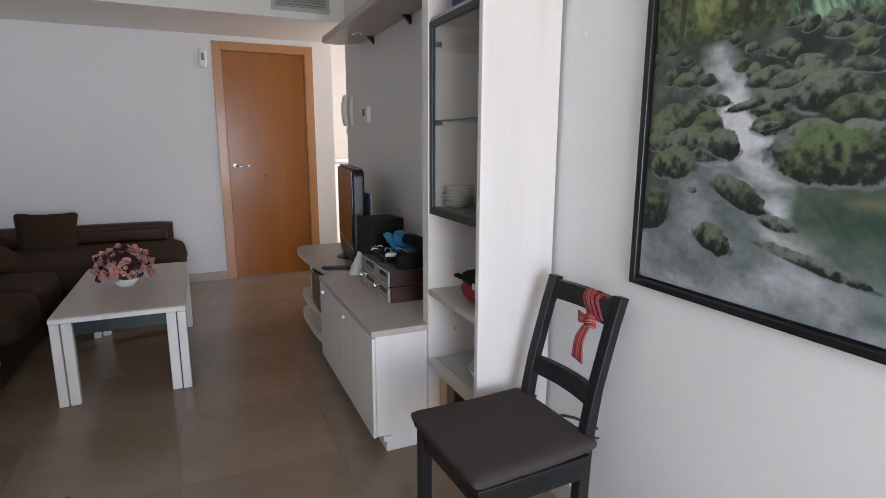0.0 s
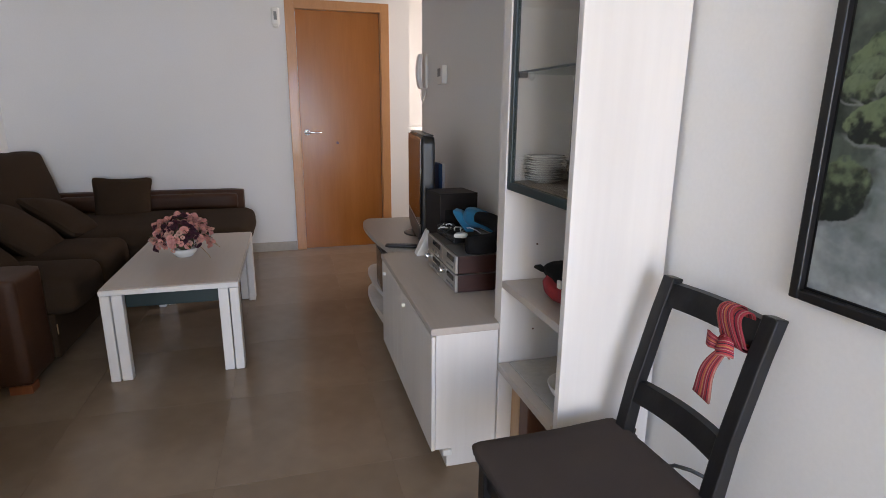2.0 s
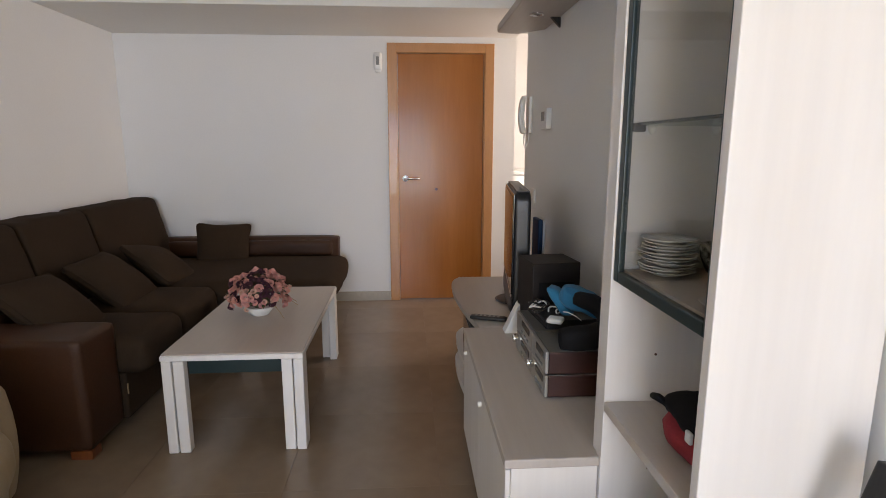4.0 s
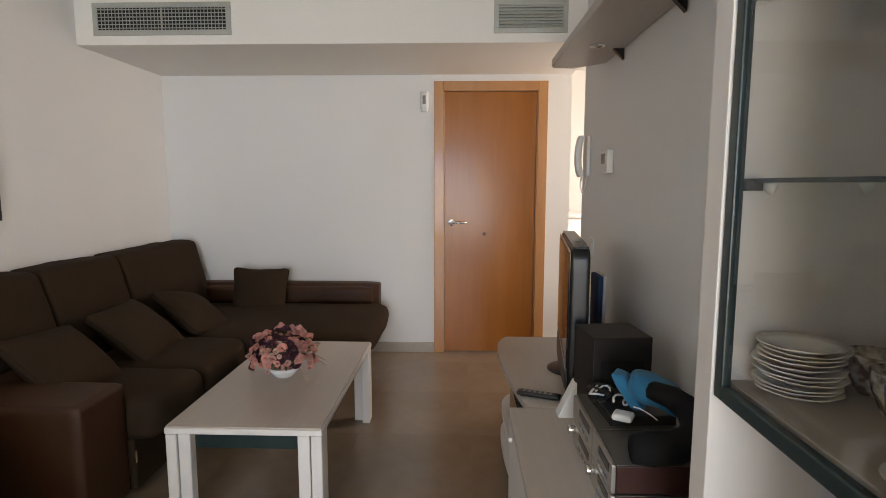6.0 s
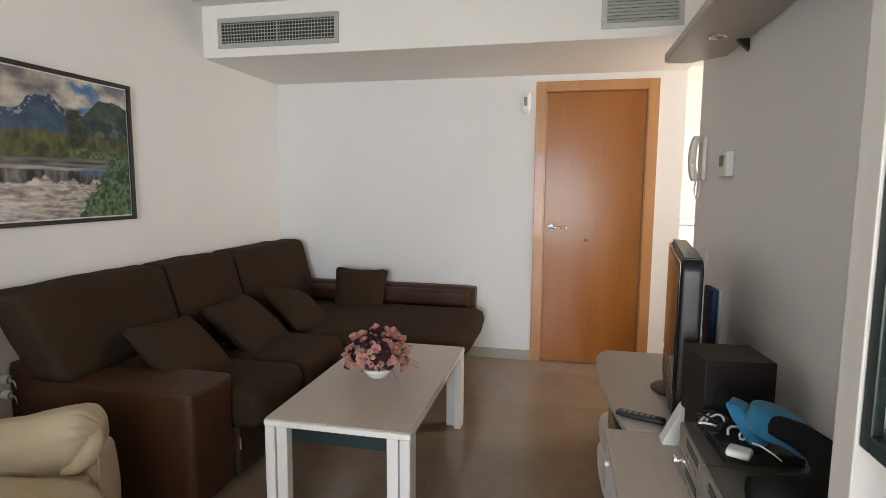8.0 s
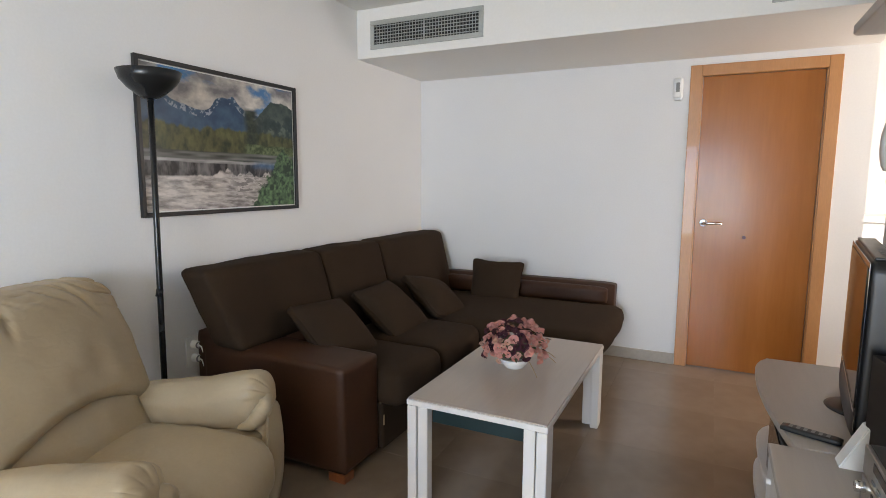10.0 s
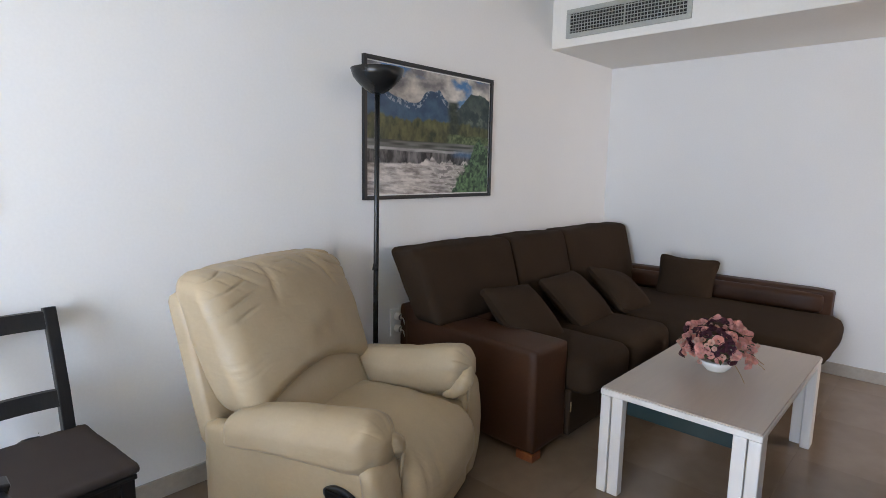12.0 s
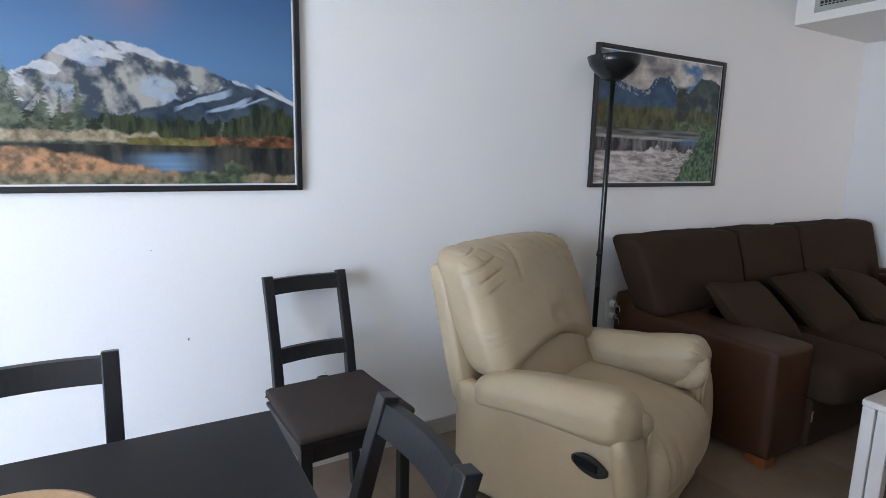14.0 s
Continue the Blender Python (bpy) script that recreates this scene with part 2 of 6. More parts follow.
def make_stripes():
    m, t, p = nodes_of("striped_woven_cloth")
    at = t.nodes.new("ShaderNodeAttribute")
    at.attribute_name = "band"
    r = t.nodes.new("ShaderNodeValToRGB")
    r.color_ramp.interpolation = 'CONSTANT'
    tones = [(0.0, (0.30, 0.025, 0.04)), (0.10, (0.42, 0.19, 0.17)), (0.15, (0.33, 0.02, 0.045)), (0.26, (0.05, 0.015, 0.03)),
             (0.31, (0.45, 0.06, 0.06)), (0.42, (0.50, 0.20, 0.07)), (0.50, (0.26, 0.02, 0.05)), (0.60, (0.48, 0.22, 0.20)),
             (0.65, (0.34, 0.02, 0.04)), (0.76, (0.06, 0.015, 0.04)), (0.81, (0.44, 0.05, 0.06)), (0.92, (0.40, 0.17, 0.14))]
    e = r.color_ramp.elements
    e[0].position, e[0].color = tones[0][0], (*tones[0][1], 1)
    e[1].position, e[1].color = tones[1][0], (*tones[1][1], 1)
    for pos, c in tones[2:]:
        q = e.new(pos)
        q.color = (*c, 1)
    t.links.new(at.outputs['Fac'], r.inputs[0])
    weave = noise_tex(t, 500, 3)
    t.links.new(multiply(t, r.outputs[0], ramp_mix(t, weave, (0.7,) * 3, (1, 1, 1))), p.inputs['Base Color'])
    p.inputs['Roughness'].default_value = 0.9
    bn = t.nodes.new("ShaderNodeBump")
    bn.inputs['Strength'].default_value, bn.inputs['Distance'].default_value = 0.4, 0.001
    t.links.new(weave, bn.inputs['Height'])
    t.links.new(bn.outputs[0], p.inputs['Normal'])
    return m


STRIPES = make_stripes()


def make_print():
    m, t, p = nodes_of("glazed_photo_print")
    at = t.nodes.new("ShaderNodeAttribute")
    at.attribute_name = "ink"
    t.links.new(at.outputs['Color'], p.inputs['Base Color'])
    p.inputs['Roughness'].default_value = 0.28
    p.inputs['Specular IOR Level'].default_value = 0.45
    return m


PRINT = make_print()


# ---- mesh helpers ----
def part(name, bm, material, parent=None, label="", smooth=False, at=None):
    """Links a bmesh as one mesh object under a thing or a part."""
    me = bpy.data.meshes.new(name)
    bmesh.ops.recalc_face_normals(bm, faces=bm.faces)
    bm.to_mesh(me)
    bm.free()
    me.materials.append(material)
    if smooth:
        for f in me.polygons:
            f.use_smooth = True
    ob = new(name, me)
    if parent is not None:
        ob.parent = parent
    if at is not None:
        ob.matrix_basis = at
    if label:
        tagged(ob, label)
    return ob


def same_part(name, me, parent, at):
    ob = new(name, me)
    ob.parent = parent
    ob.matrix_basis = at
    return ob


def thing(name, at, label, category, group="", kind=""):
    ob = new(name)
    ob.empty_display_size = 0.1
    ob.matrix_basis = at
    return tagged(ob, label, category, group, kind)


def structure(name, bm, material, label="", category="", smooth=False):
    ob = part(name, bm, material, None, "", smooth)
    return tagged(ob, label or name.replace("_", " "), category or name.split("_")[0], kind="structure")


def box(x0, x1, y0, y1, z0, z1, bevel=0.0, seg=2, bm=None):
    b = bmesh.new()
    bmesh.ops.create_cube(b, size=1)
    for v in b.verts:
        v.co = Vector(((x0 + x1) / 2 + v.co.x * (x1 - x0), (y0 + y1) / 2 + v.co.y * (y1 - y0), (z0 + z1) / 2 + v.co.z * (z1 - z0)))
    if bevel:
        bmesh.ops.bevel(b, geom=b.edges[:], offset=bevel, segments=seg, affect='EDGES', profile=0.5)
    if bm is None:
        return b
    return merge(bm, b)


def merge(bm, b, m=None):
    if m is not None:
        bmesh.ops.transform(b, matrix=m, verts=b.verts)
    me = bpy.data.meshes.new("tmp")
    b.to_mesh(me)
    b.free()
    bm.from_mesh(me)
    bpy.data.meshes.remove(me)
    return bm


def cyl(r0, r1, h, seg=24, at=None, bevel=0.0):
    b = bmesh.new()
    bmesh.ops.create_cone(b, cap_ends=True, segments=seg, radius1=r0, radius2=r1, depth=h)
    if bevel:
        bmesh.ops.bevel(b, geom=[e for e in b.edges if len(e.link_faces) == 2 and any(len(f.verts) > 4 for f in e.link_faces)], offset=bevel, segments=2, affect='EDGES', profile=0.5)
    bmesh.ops.transform(b, matrix=at or Matrix.Translation((0, 0, h / 2)), verts=b.verts)
    return b


def lathe(profile, seg=32, at=None):
    b = bmesh.new()
    rings = []
    for r, z in profile:
        if r < 1e-5:
            rings.append([b.verts.new((0, 0, z))])
        else:
            rings.append([b.verts.new((r * math.cos(2 * math.pi * i / seg), r * math.sin(2 * math.pi * i / seg), z)) for i in range(seg)])
    for p, q in zip(rings, rings[1:]):
        for i in range(seg):
            j = (i + 1) % seg
            if len(p) == 1 and len(q) > 1:
                b.faces.new((p[0], q[i], q[j]))
            elif len(q) == 1 and len(p) > 1:
                b.faces.new((p[i], p[j], q[0]))
            elif len(p) > 1:
                b.faces.new((p[i], p[j], q[j], q[i]))
    if at is not None:
        bmesh.ops.transform(b, matrix=at, verts=b.verts)
    return b


def outline(points, z0, z1, bevel=0.0):
    """A board with the given outline in plan."""
    b = bmesh.new()
    lo = [b.verts.new((x, y, z0)) for x, y in points]
    hi = [b.verts.new((x, y, z1)) for x, y in points]
    n = len(points)
    b.faces.new(lo[::-1])
    top = b.faces.new(hi)
    for i in range(n):
        b.faces.new((lo[i], lo[(i + 1) % n], hi[(i + 1) % n], hi[i]))
    if bevel:
        es = [e for e in b.edges if abs(e.verts[0].co.z - e.verts[1].co.z) < 1e-6]
        bmesh.ops.bevel(b, geom=es, offset=bevel, segments=2, affect='EDGES', profile=0.5)
    return b


def soft(sx, sy, sz, r, n=14, puff=(0, 0, 0), crease=0.0, scale=6.0, seed=0.0, warp=None):
    """An upholstered block: rounded by r, each pair of faces bulging by puff, with creases."""
    b = bmesh.new()
    bmesh.ops.create_cube(b, size=2)
    bmesh.ops.subdivide_edges(b, edges=b.edges[:], cuts=n, use_grid_fill=True)
    h = Vector((sx / 2, sy / 2, sz / 2))
    for v in b.verts:
        q = v.co.copy()
        # denser near the edges
        g = Vector([math.copysign(abs(c) ** 0.75, c) for c in q])
        p = Vector([g[i] * h[i] for i in range(3)])
        inner = Vector([max(-(h[i] - r), min(h[i] - r, p[i])) for i in range(3)])
        d = p - inner
        if d.length > 1e-9:
            p = inner + d.normalized() * r
        for i in range(3):
            j, k = (i + 1) % 3, (i + 2) % 3
            w = max(0, 1 - (p[j] / h[j]) ** 2) * max(0, 1 - (p[k] / h[k]) ** 2)
            p[i] += puff[i] * w * (p[i] / h[i])
        if crease:
            s = noise.noise(Vector((p.x * scale + seed, p.y * scale - seed, p.z * scale))) + 0.5 * noise.noise(Vector((p.x * scale * 2.3 + seed, p.y * scale * 2.3, p.z * scale * 2.3 + seed)))
            p += p.normalized() * crease * s
        if warp:
            p = warp(p)
        v.co = p
    return b


def tube(points, r, seg=10, closed=False):
    """A round rod along points."""
    b = bmesh.new()
    pts = [Vector(p) for p in points]
    rings = []
    n = len(pts)
    for i, p in enumerate(pts):
        a = pts[(i - 1) % n] if closed or i else pts[i]
        c = pts[(i + 1) % n] if closed or i < n - 1 else pts[i]
        d = (c - a).normalized()
        side = d.cross(Vector((0, 0, 1)))
        if side.length < 1e-3:
            side = d.cross(Vector((0, 1, 0)))
        side.normalize()
        up = side.cross(d)
        rr = r[i] if isinstance(r, (list, tuple)) else r
        rings.append([b.verts.new(p + (side * math.cos(2 * math.pi * k / seg) + up * math.sin(2 * math.pi * k / seg)) * rr) for k in range(seg)])
    for i in range(n if closed else n - 1):
        p, q = rings[i], rings[(i + 1) % n]
        for k in range(seg):
            b.faces.new((p[k], p[(k + 1) % seg], q[(k + 1) % seg], q[k]))
    if not closed:
        b.faces.new(rings[0][::-1])
        b.faces.new(rings[-1])
    return b


def strip_mesh(left, right, thick=0.002):
    """A band of cloth between two edge lines, with the band attribute across it."""
    b = bmesh.new()
    lay = b.verts.layers.float.new("band")
    rows = []
    for p, q in zip(left, right):
        row = []
        for k in range(9):
            f = k / 8
            v = b.verts.new(Vector(p).lerp(Vector(q), f))
            v[lay] = f
            row.append(v)
        rows.append(row)
    for a, c in zip(rows, rows[1:]):
        for k in range(8):
            b.faces.new((a[k], a[k + 1], c[k + 1], c[k]))
    bmesh.ops.recalc_face_normals(b, faces=b.faces)
    bmesh.ops.solidify(b, geom=b.faces[:], thickness=thick)
    return b


# ---- the room ----
XL, XR, YB, YF = -1.89, 1.122, 5.30, -2.40     # left wall, right wall, door wall, terrace wall
HC, SOF_Z, SOF_Y = 2.475, 2.148, 4.368


def wall_with_holes(name, axis, at0, at1, u0, u1, z0, z1, holes, material, label):
    """A wall across axis, from at0 to at1 thick, with real openings (u0, u1, z0, z1)."""
    b = bmesh.new()
    us = sorted({u0, u1, *[h[0] for h in holes], *[h[1] for h in holes]})
    zs = sorted({z0, z1, *[h[2] for h in holes], *[h[3] for h in holes]})
    solid = {}
    for i in range(len(us) - 1):
        for j in range(len(zs) - 1):
            cu, cz = (us[i] + us[i + 1]) / 2, (zs[j] + zs[j + 1]) / 2
            solid[i, j] = not any(h[0] < cu < h[1] and h[2] < cz < h[3] for h in holes)
    cache = {}

    def vert(a, u, z):
        k = (a, u, z)
        if k not in cache:
            cache[k] = b.verts.new((a, u, z) if axis == 'x' else (u, a, z))
        return cache[k]
    for (i, j), s in solid.items():
        if not s:
            continue
        A, B, C, D = us[i], us[i + 1], zs[j], zs[j + 1]
        for a in (at0, at1):
            b.faces.new((vert(a, A, C), vert(a, B, C), vert(a, B, D), vert(a, A, D)))
        for di, dj, e in ((-1, 0, ((A, C), (A, D))), (1, 0, ((B, C), (B, D))), (0, -1, ((A, C), (B, C))), (0, 1, ((A, D), (B, D)))):
            if not solid.get((i + di, j + dj), False):
                (p, q), (r, s2) = e
                b.faces.new((vert(at0, p, q), vert(at0, r, s2), vert(at1, r, s2), vert(at1, p, q)))
    return structure(name, b, material, label, "wall")


KX, KY = 2.60, 6.80                             # kitchen passage behind the right wall
wall_with_holes("wall_left", 'x', XL - 0.15, XL, YF - 0.2, YB + 0.12, 0, HC, [], WALL, "plain white painted wall beside the sofa")
wall_with_holes("wall_door", 'y', YB, YB + 0.12, XL, 1.235, 0, HC, [(0.245, 1.012, -0.01, 2.058)], WALL, "white painted wall with the beech door")
wall_with_holes("wall_right", 'x', XR, XR + 0.10, YF, 4.335, 0, HC, [], WALL, "white painted wall behind the television cabinet")
wall_with_holes("wall_terrace", 'y', YF - 0.2, YF, XL, XR + 0.10, 0, HC, [(-0.63, 1.07, 0.02, 2.16)], WALL, "white wall with the terrace door opening")
wall_with_holes("wall_passage_near", 'y', 4.235, 4.335, XR + 0.10, KX, 0, HC, [], WALL, "white wall of the passage")
wall_with_holes("wall_passage_side", 'x', KX, KX + 0.15, 4.205, KY + 0.1, 0, HC, [(4.85, 5.42, 0.95, 2.32)], WALL, "white passage wall with a small window opening")
wall_with_holes("wall_passage_far", 'y', KY, KY + 0.1, 1.235, KX, 0, HC, [], WALL, "cream lit far wall of the passage")
wall_with_holes("wall_passage_left", 'x', 1.122, 1.235, YB + 0.12, KY + 0.1, 0, HC, [], WALL, "white wall of the passage")
structure("ceiling", box(XL - 0.15, KX + 0.15, YF - 0.2, KY + 0.1, HC, HC + 0.12), CEIL, "flat white painted ceiling", "ceiling")
structure("soffit", box(XL, XR + 0.11, SOF_Y, YB, SOF_Z, HC - 0.001, 0.004), CEIL, "lowered white plaster soffit with air grilles", "ceiling")
structure("floor_base", box(XL - 0.15, KX + 0.15, YF - 0.2, KY + 0.1, -0.16, -0.004), GROUT, "grout bed under the floor tiles", "floor")

# skirting
for nm, b in (("baseboard_door_wall_a", box(XL, 0.198, YB - 0.012, YB, 0, 0.08, 0.002)),
              ("baseboard_door_wall_b", box(1.06, 1.235, YB - 0.012, YB, 0, 0.08, 0.002)),
              ("baseboard_left", box(XL, XL + 0.012, YF, YB - 0.012, 0, 0.08, 0.002)),
              ("baseboard_right", box(XR - 0.012, XR, YF, 1.54, 0, 0.08, 0.002)),
              ("baseboard_right_far", box(XR - 0.012, XR, 3.985, 4.335, 0, 0.08, 0.002))):
    structure(nm, b, SKIRTING, "beige grey ceramic skirting tile along the wall", "baseboard")


# door in the far wall
def interior_door():
    d = thing("door_1", Matrix.Identity(4), "closed orange beech veneer door with beech casing", "door", kind="structure")
    x0, x1 = 0.200, 1.057
    w = 0.072
    part("casing_left", box(x0, x0 + w, YB - 0.014, YB - 0.002, 0, 2.10, 0.003), CASING_WOOD, d)
    part("casing_right", box(x1 - w, x1, YB - 0.014, YB - 0.002, 0, 2.10, 0.003), CASING_WOOD, d)
    part("casing_top", box(x0 + w + 0.0005, x1 - w - 0.0005, YB - 0.014, YB - 0.002, 2.10 - w, 2.10, 0.003), CASING_WOOD, d)
    part("jamb_left", box(0.247, 0.280, YB - 0.001, YB + 0.12, 0, 2.026, 0.002), CASING_WOOD, d)
    part("jamb_right", box(0.977, 1.010, YB - 0.001, YB + 0.12, 0, 2.026, 0.002), CASING_WOOD, d)
    part("jamb_top", box(0.2475, 1.0095, YB - 0.001, YB + 0.12, 2.0265, 2.056, 0.002), CASING_WOOD, d)
    leaf = part("door_leaf", box(0.2825, 0.9745, YB + 0.012, YB + 0.047, 0.006, 2.023, 0.002), DOOR_WOOD, d)
    z, xh = 1.035, 0.335
    h = bmesh.new()
    merge(h, cyl(0.026, 0.026, 0.008, 28, pose(xh, YB + 0.008, z, 90), 0.002))
    merge(h, cyl(0.010, 0.010, 0.045, 16, pose(xh, YB - 0.012, z, 90)))
    merge(h, tube([(xh, YB - 0.034, z), (xh + 0.03, YB - 0.037, z), (xh + 0.07, YB - 0.036, z), (xh + 0.118, YB - 0.034, z)], [0.0095, 0.0095, 0.0085, 0.008], 14))
    part("handle", h, CHROME, leaf, "chrome lever handle", True)
    k = cyl(0.012, 0.012, 0.006, 18, pose(0.59, YB + 0.010, 0.945, 90), 0.002)
    part("knot", k, DARK_BOARD, leaf, "small dark knot in the veneer")


interior_door()


# air grilles in the soffit
def grille(name, x0, x1, z0, z1, bars, verticals, label):
    g = thing(name, Matrix.Identity(4), label, "air vent", kind="structure")
    y = SOF_Y
    f = 0.030
    b = bmesh.new()
    box(x0, x1, y - 0.010, y + 0.001, z1 - f, z1, 0.002, bm=b)
    box(x0, x1, y - 0.010, y + 0.001, z0, z0 + f, 0.002, bm=b)
    box(x0, x0 + f, y - 0.010, y + 0.001, z0 + f, z1 - f, 0.002, bm=b)
    box(x1 - f, x1, y - 0.010, y + 0.001, z0 + f, z1 - f, 0.002, bm=b)
    part("frame", b, VENT_GREY, g)
    # dark sheet in place of the shaded hollow behind the slats
    part("backing", box(x0 + f, x1 - f, y - 0.0030, y - 0.0015, z0 + f, z1 - f), VENT_DARK, g)
    n = bars
    for i in range(n):
        zz = z0 + f + (z1 - z0 - 2 * f) * (i + 0.5) / n
        s = box(-(x1 - x0) / 2 + f, (x1 - x0) / 2 - f, -0.004, 0.004, -0.0022 if verticals else -0.0085, 0.0022 if verticals else 0.0085, 0.0008, 1)
        part("slat", s, VENT_GREY, g, at=pose((x0 + x1) / 2, y - 0.0085, zz, 0 if verticals else -35))
    if verticals:
        b = bmesh.new()
        m = int((x1 - x0 - 2 * f) / 0.021)
        for i in range(1, m):
            xx = x0 + f + (x1 - x0 - 2 * f) * i / m
            w = 0.0055 if i == m // 2 else 0.0018
            box(xx - w, xx + w, y - 0.0065, y - 0.0032, z0 + f, z1 - f, bm=b)
        part("upright_bars", b, VENT_GREY, g)


grille("supply_grille", -1.775, -0.948, 2.202, 2.388, 6, True, "grey aluminium air supply grille with cross bars")
grille("return_grille", 0.592, 1.018, 2.200, 2.388, 7, False, "grey aluminium louvred return air grille")


# ---- outside and behind ----
structure("ground", box(-400, 400, -400, 400, -0.20, -0.165), TERRACE, "pale sunlit outdoor ground", "ground")
structure("terrace", box(-4.2, 4.2, YF - 4.6, YF - 0.2, -0.164, -0.02), TERRACE, "pale tiled terrace outside", "ground")
# unseen roof, added only to block direct sun from the terrace door
structure("porch_roof", box(-4.2, 4.2, YF - 2.6, YF - 0.21, 2.46, 2.62), RENDER_WALL, "unseen roof slab added to keep the sun out of the room", "roof")


def terrace_door():
    d = thing("window_1", Matrix.Identity(4), "white aluminium sliding terrace door", "window", kind="structure")
    y0, y1 = YF - 0.13, YF - 0.07
    L, R, H = -0.63, 1.07, 2.16
    for nm, b in (("frame_left", box(L, L + 0.06, y0, y1, 0.02, H, 0.003)), ("frame_right", box(R - 0.06, R, y0, y1, 0.02, H, 0.003)),
                  ("frame_top", box(L + 0.061, R - 0.061, y0, y1, H - 0.06, H, 0.003)), ("frame_middle", box(0.18, 0.26, y0, y1, 0.081, H - 0.061, 0.003)),
                  ("frame_bottom", box(L + 0.061, R - 0.061, y0, y1, 0.02, 0.08, 0.003))):
        part(nm, b, WHITE_PLASTIC, d)
    for a, c in ((L + 0.061, 0.179), (0.261, R - 0.061)):
        p = part("pane", box(a, c, YF - 0.104, YF - 0.098, 0.081, H - 0.061), GLASS, d)
        p.visible_shadow = False


terrace_door()


def passage_unit():
    """Assumed white unit at the end of the passage, added to catch its window's sun."""
    u = thing("white_cabinet", Matrix.Identity(4), "assumed white low cabinet added to catch the sun in the passage", "cabinet")
    part("body", box(1.24, 1.94, 6.24, 6.79, 0.08, 1.02, 0.003), BRIGHT_LACQUER, u)
    part("plinth", box(1.26, 1.92, 6.28, 6.78, 0, 0.079), GREY_PLASTIC, u)
    part("worktop", box(1.237, 1.945, 6.20, 6.795, 1.0205, 1.055, 0.004), BRIGHT_LACQUER, u)
    part("door", box(1.25, 1.588, 6.22, 6.239, 0.09, 1.01, 0.003), BRIGHT_LACQUER, u)
    part("door", box(1.592, 1.93, 6.22, 6.239, 0.09, 1.01, 0.003), BRIGHT_LACQUER, u)


passage_unit()


# ---- seating corner ----
def coffee_table():
    t = thing("coffee_table", pose(-0.387, 3.500, 0), "low whitewashed wooden coffee table with beige top", "table")
    hx, hy, top = 0.293, 0.557, 0.446
    part("tabletop", box(-hx + 0.004, hx - 0.004, -hy + 0.004, hy - 0.004, top - 0.006, top, 0.002), TABLE_TOP, t, "beige washed table top")
    part("top_edge", box(-hx, hx, -hy, hy, top - 0.030, top - 0.0065, 0.004), WHITEWASH, t)
    for sx in (-1, 1):
        for sy in (-1, 1):
            b = bmesh.new()
            x0, x1 = sorted((sx * hx, sx * (hx - 0.045)))
            x2, x3 = sorted((sx * (hx - 0.048), sx * (hx - 0.093)))
            y0, y1 = sorted((sy * hy, sy * (hy - 0.090)))
            y2, y3 = sorted((sy * (hy - 0.006), sy * (hy - 0.050)))
            box(x0 + 0.002, x1 - 0.002, y0 + 0.002, y1 - 0.002, 0, top - 0.031, 0.005, bm=b)
            box(x2, x3, y2, y3, 0, top - 0.031, 0.004, bm=b)
            part("leg", b, WHITEWASH, t)
    for sy in (-1, 1):
        y0, y1 = sorted((sy * (hy - 0.03), sy * (hy - 0.05)))
        part("apron", box(-hx + 0.094, hx - 0.094, y0 - 0.02 * sy, y1 - 0.02 * sy, top - 0.105, top - 0.031, 0.002), DARK_GREEN, t, "dark green lacquered apron")
    for sx in (-1, 1):
        x0, x1 = sorted((sx * (hx - 0.03), sx * (hx - 0.05)))
        part("apron", box(x0, x1, -hy + 0.092, hy - 0.092, top - 0.085, top - 0.031, 0.002), DARK_GREEN, t)


coffee_table()


def petal_rose(seed, layers=4):
    """A small open rose of overlapping petals, radius about 1."""
    r = random.Random(seed)
    b = bmesh.new()
    for l in range(layers):
        n = 3 + l
        rad, tilt = 0.22 + 0.24 * l, 1.35 - 0.28 * l
        for i in range(n):
            a = 2 * math.pi * (i + 0.5 * (l % 2)) / n + r.uniform(-0.2, 0.2)
            w = 0.55 + 0.10 * l
            g = []
            for j in range(4):
                row = []
                s = j / 3
                for k in range(4):
                    q = (k / 3 - 0.5) * 2
                    rr = rad * (0.35 + 0.75 * s) + 0.10 * (1 - q * q) * s
                    aa = a + q * w * (0.45 + 0.5 * s) / max(0.45, rad + 0.3)
                    zz = math.sin(tilt) * s * 0.75 - 0.15 * l + (0.10 if j == 3 else 0) * (abs(q) - 0.6) + r.uniform(-0.03, 0.03)
                    row.append(b.verts.new((rr * math.cos(aa), rr * math.sin(aa), zz)))
                g.append(row)
            for j in range(3):
                for k in range(3):
                    b.faces.new((g[j][k], g[j][k + 1], g[j + 1][k + 1], g[j + 1][k]))
    return b


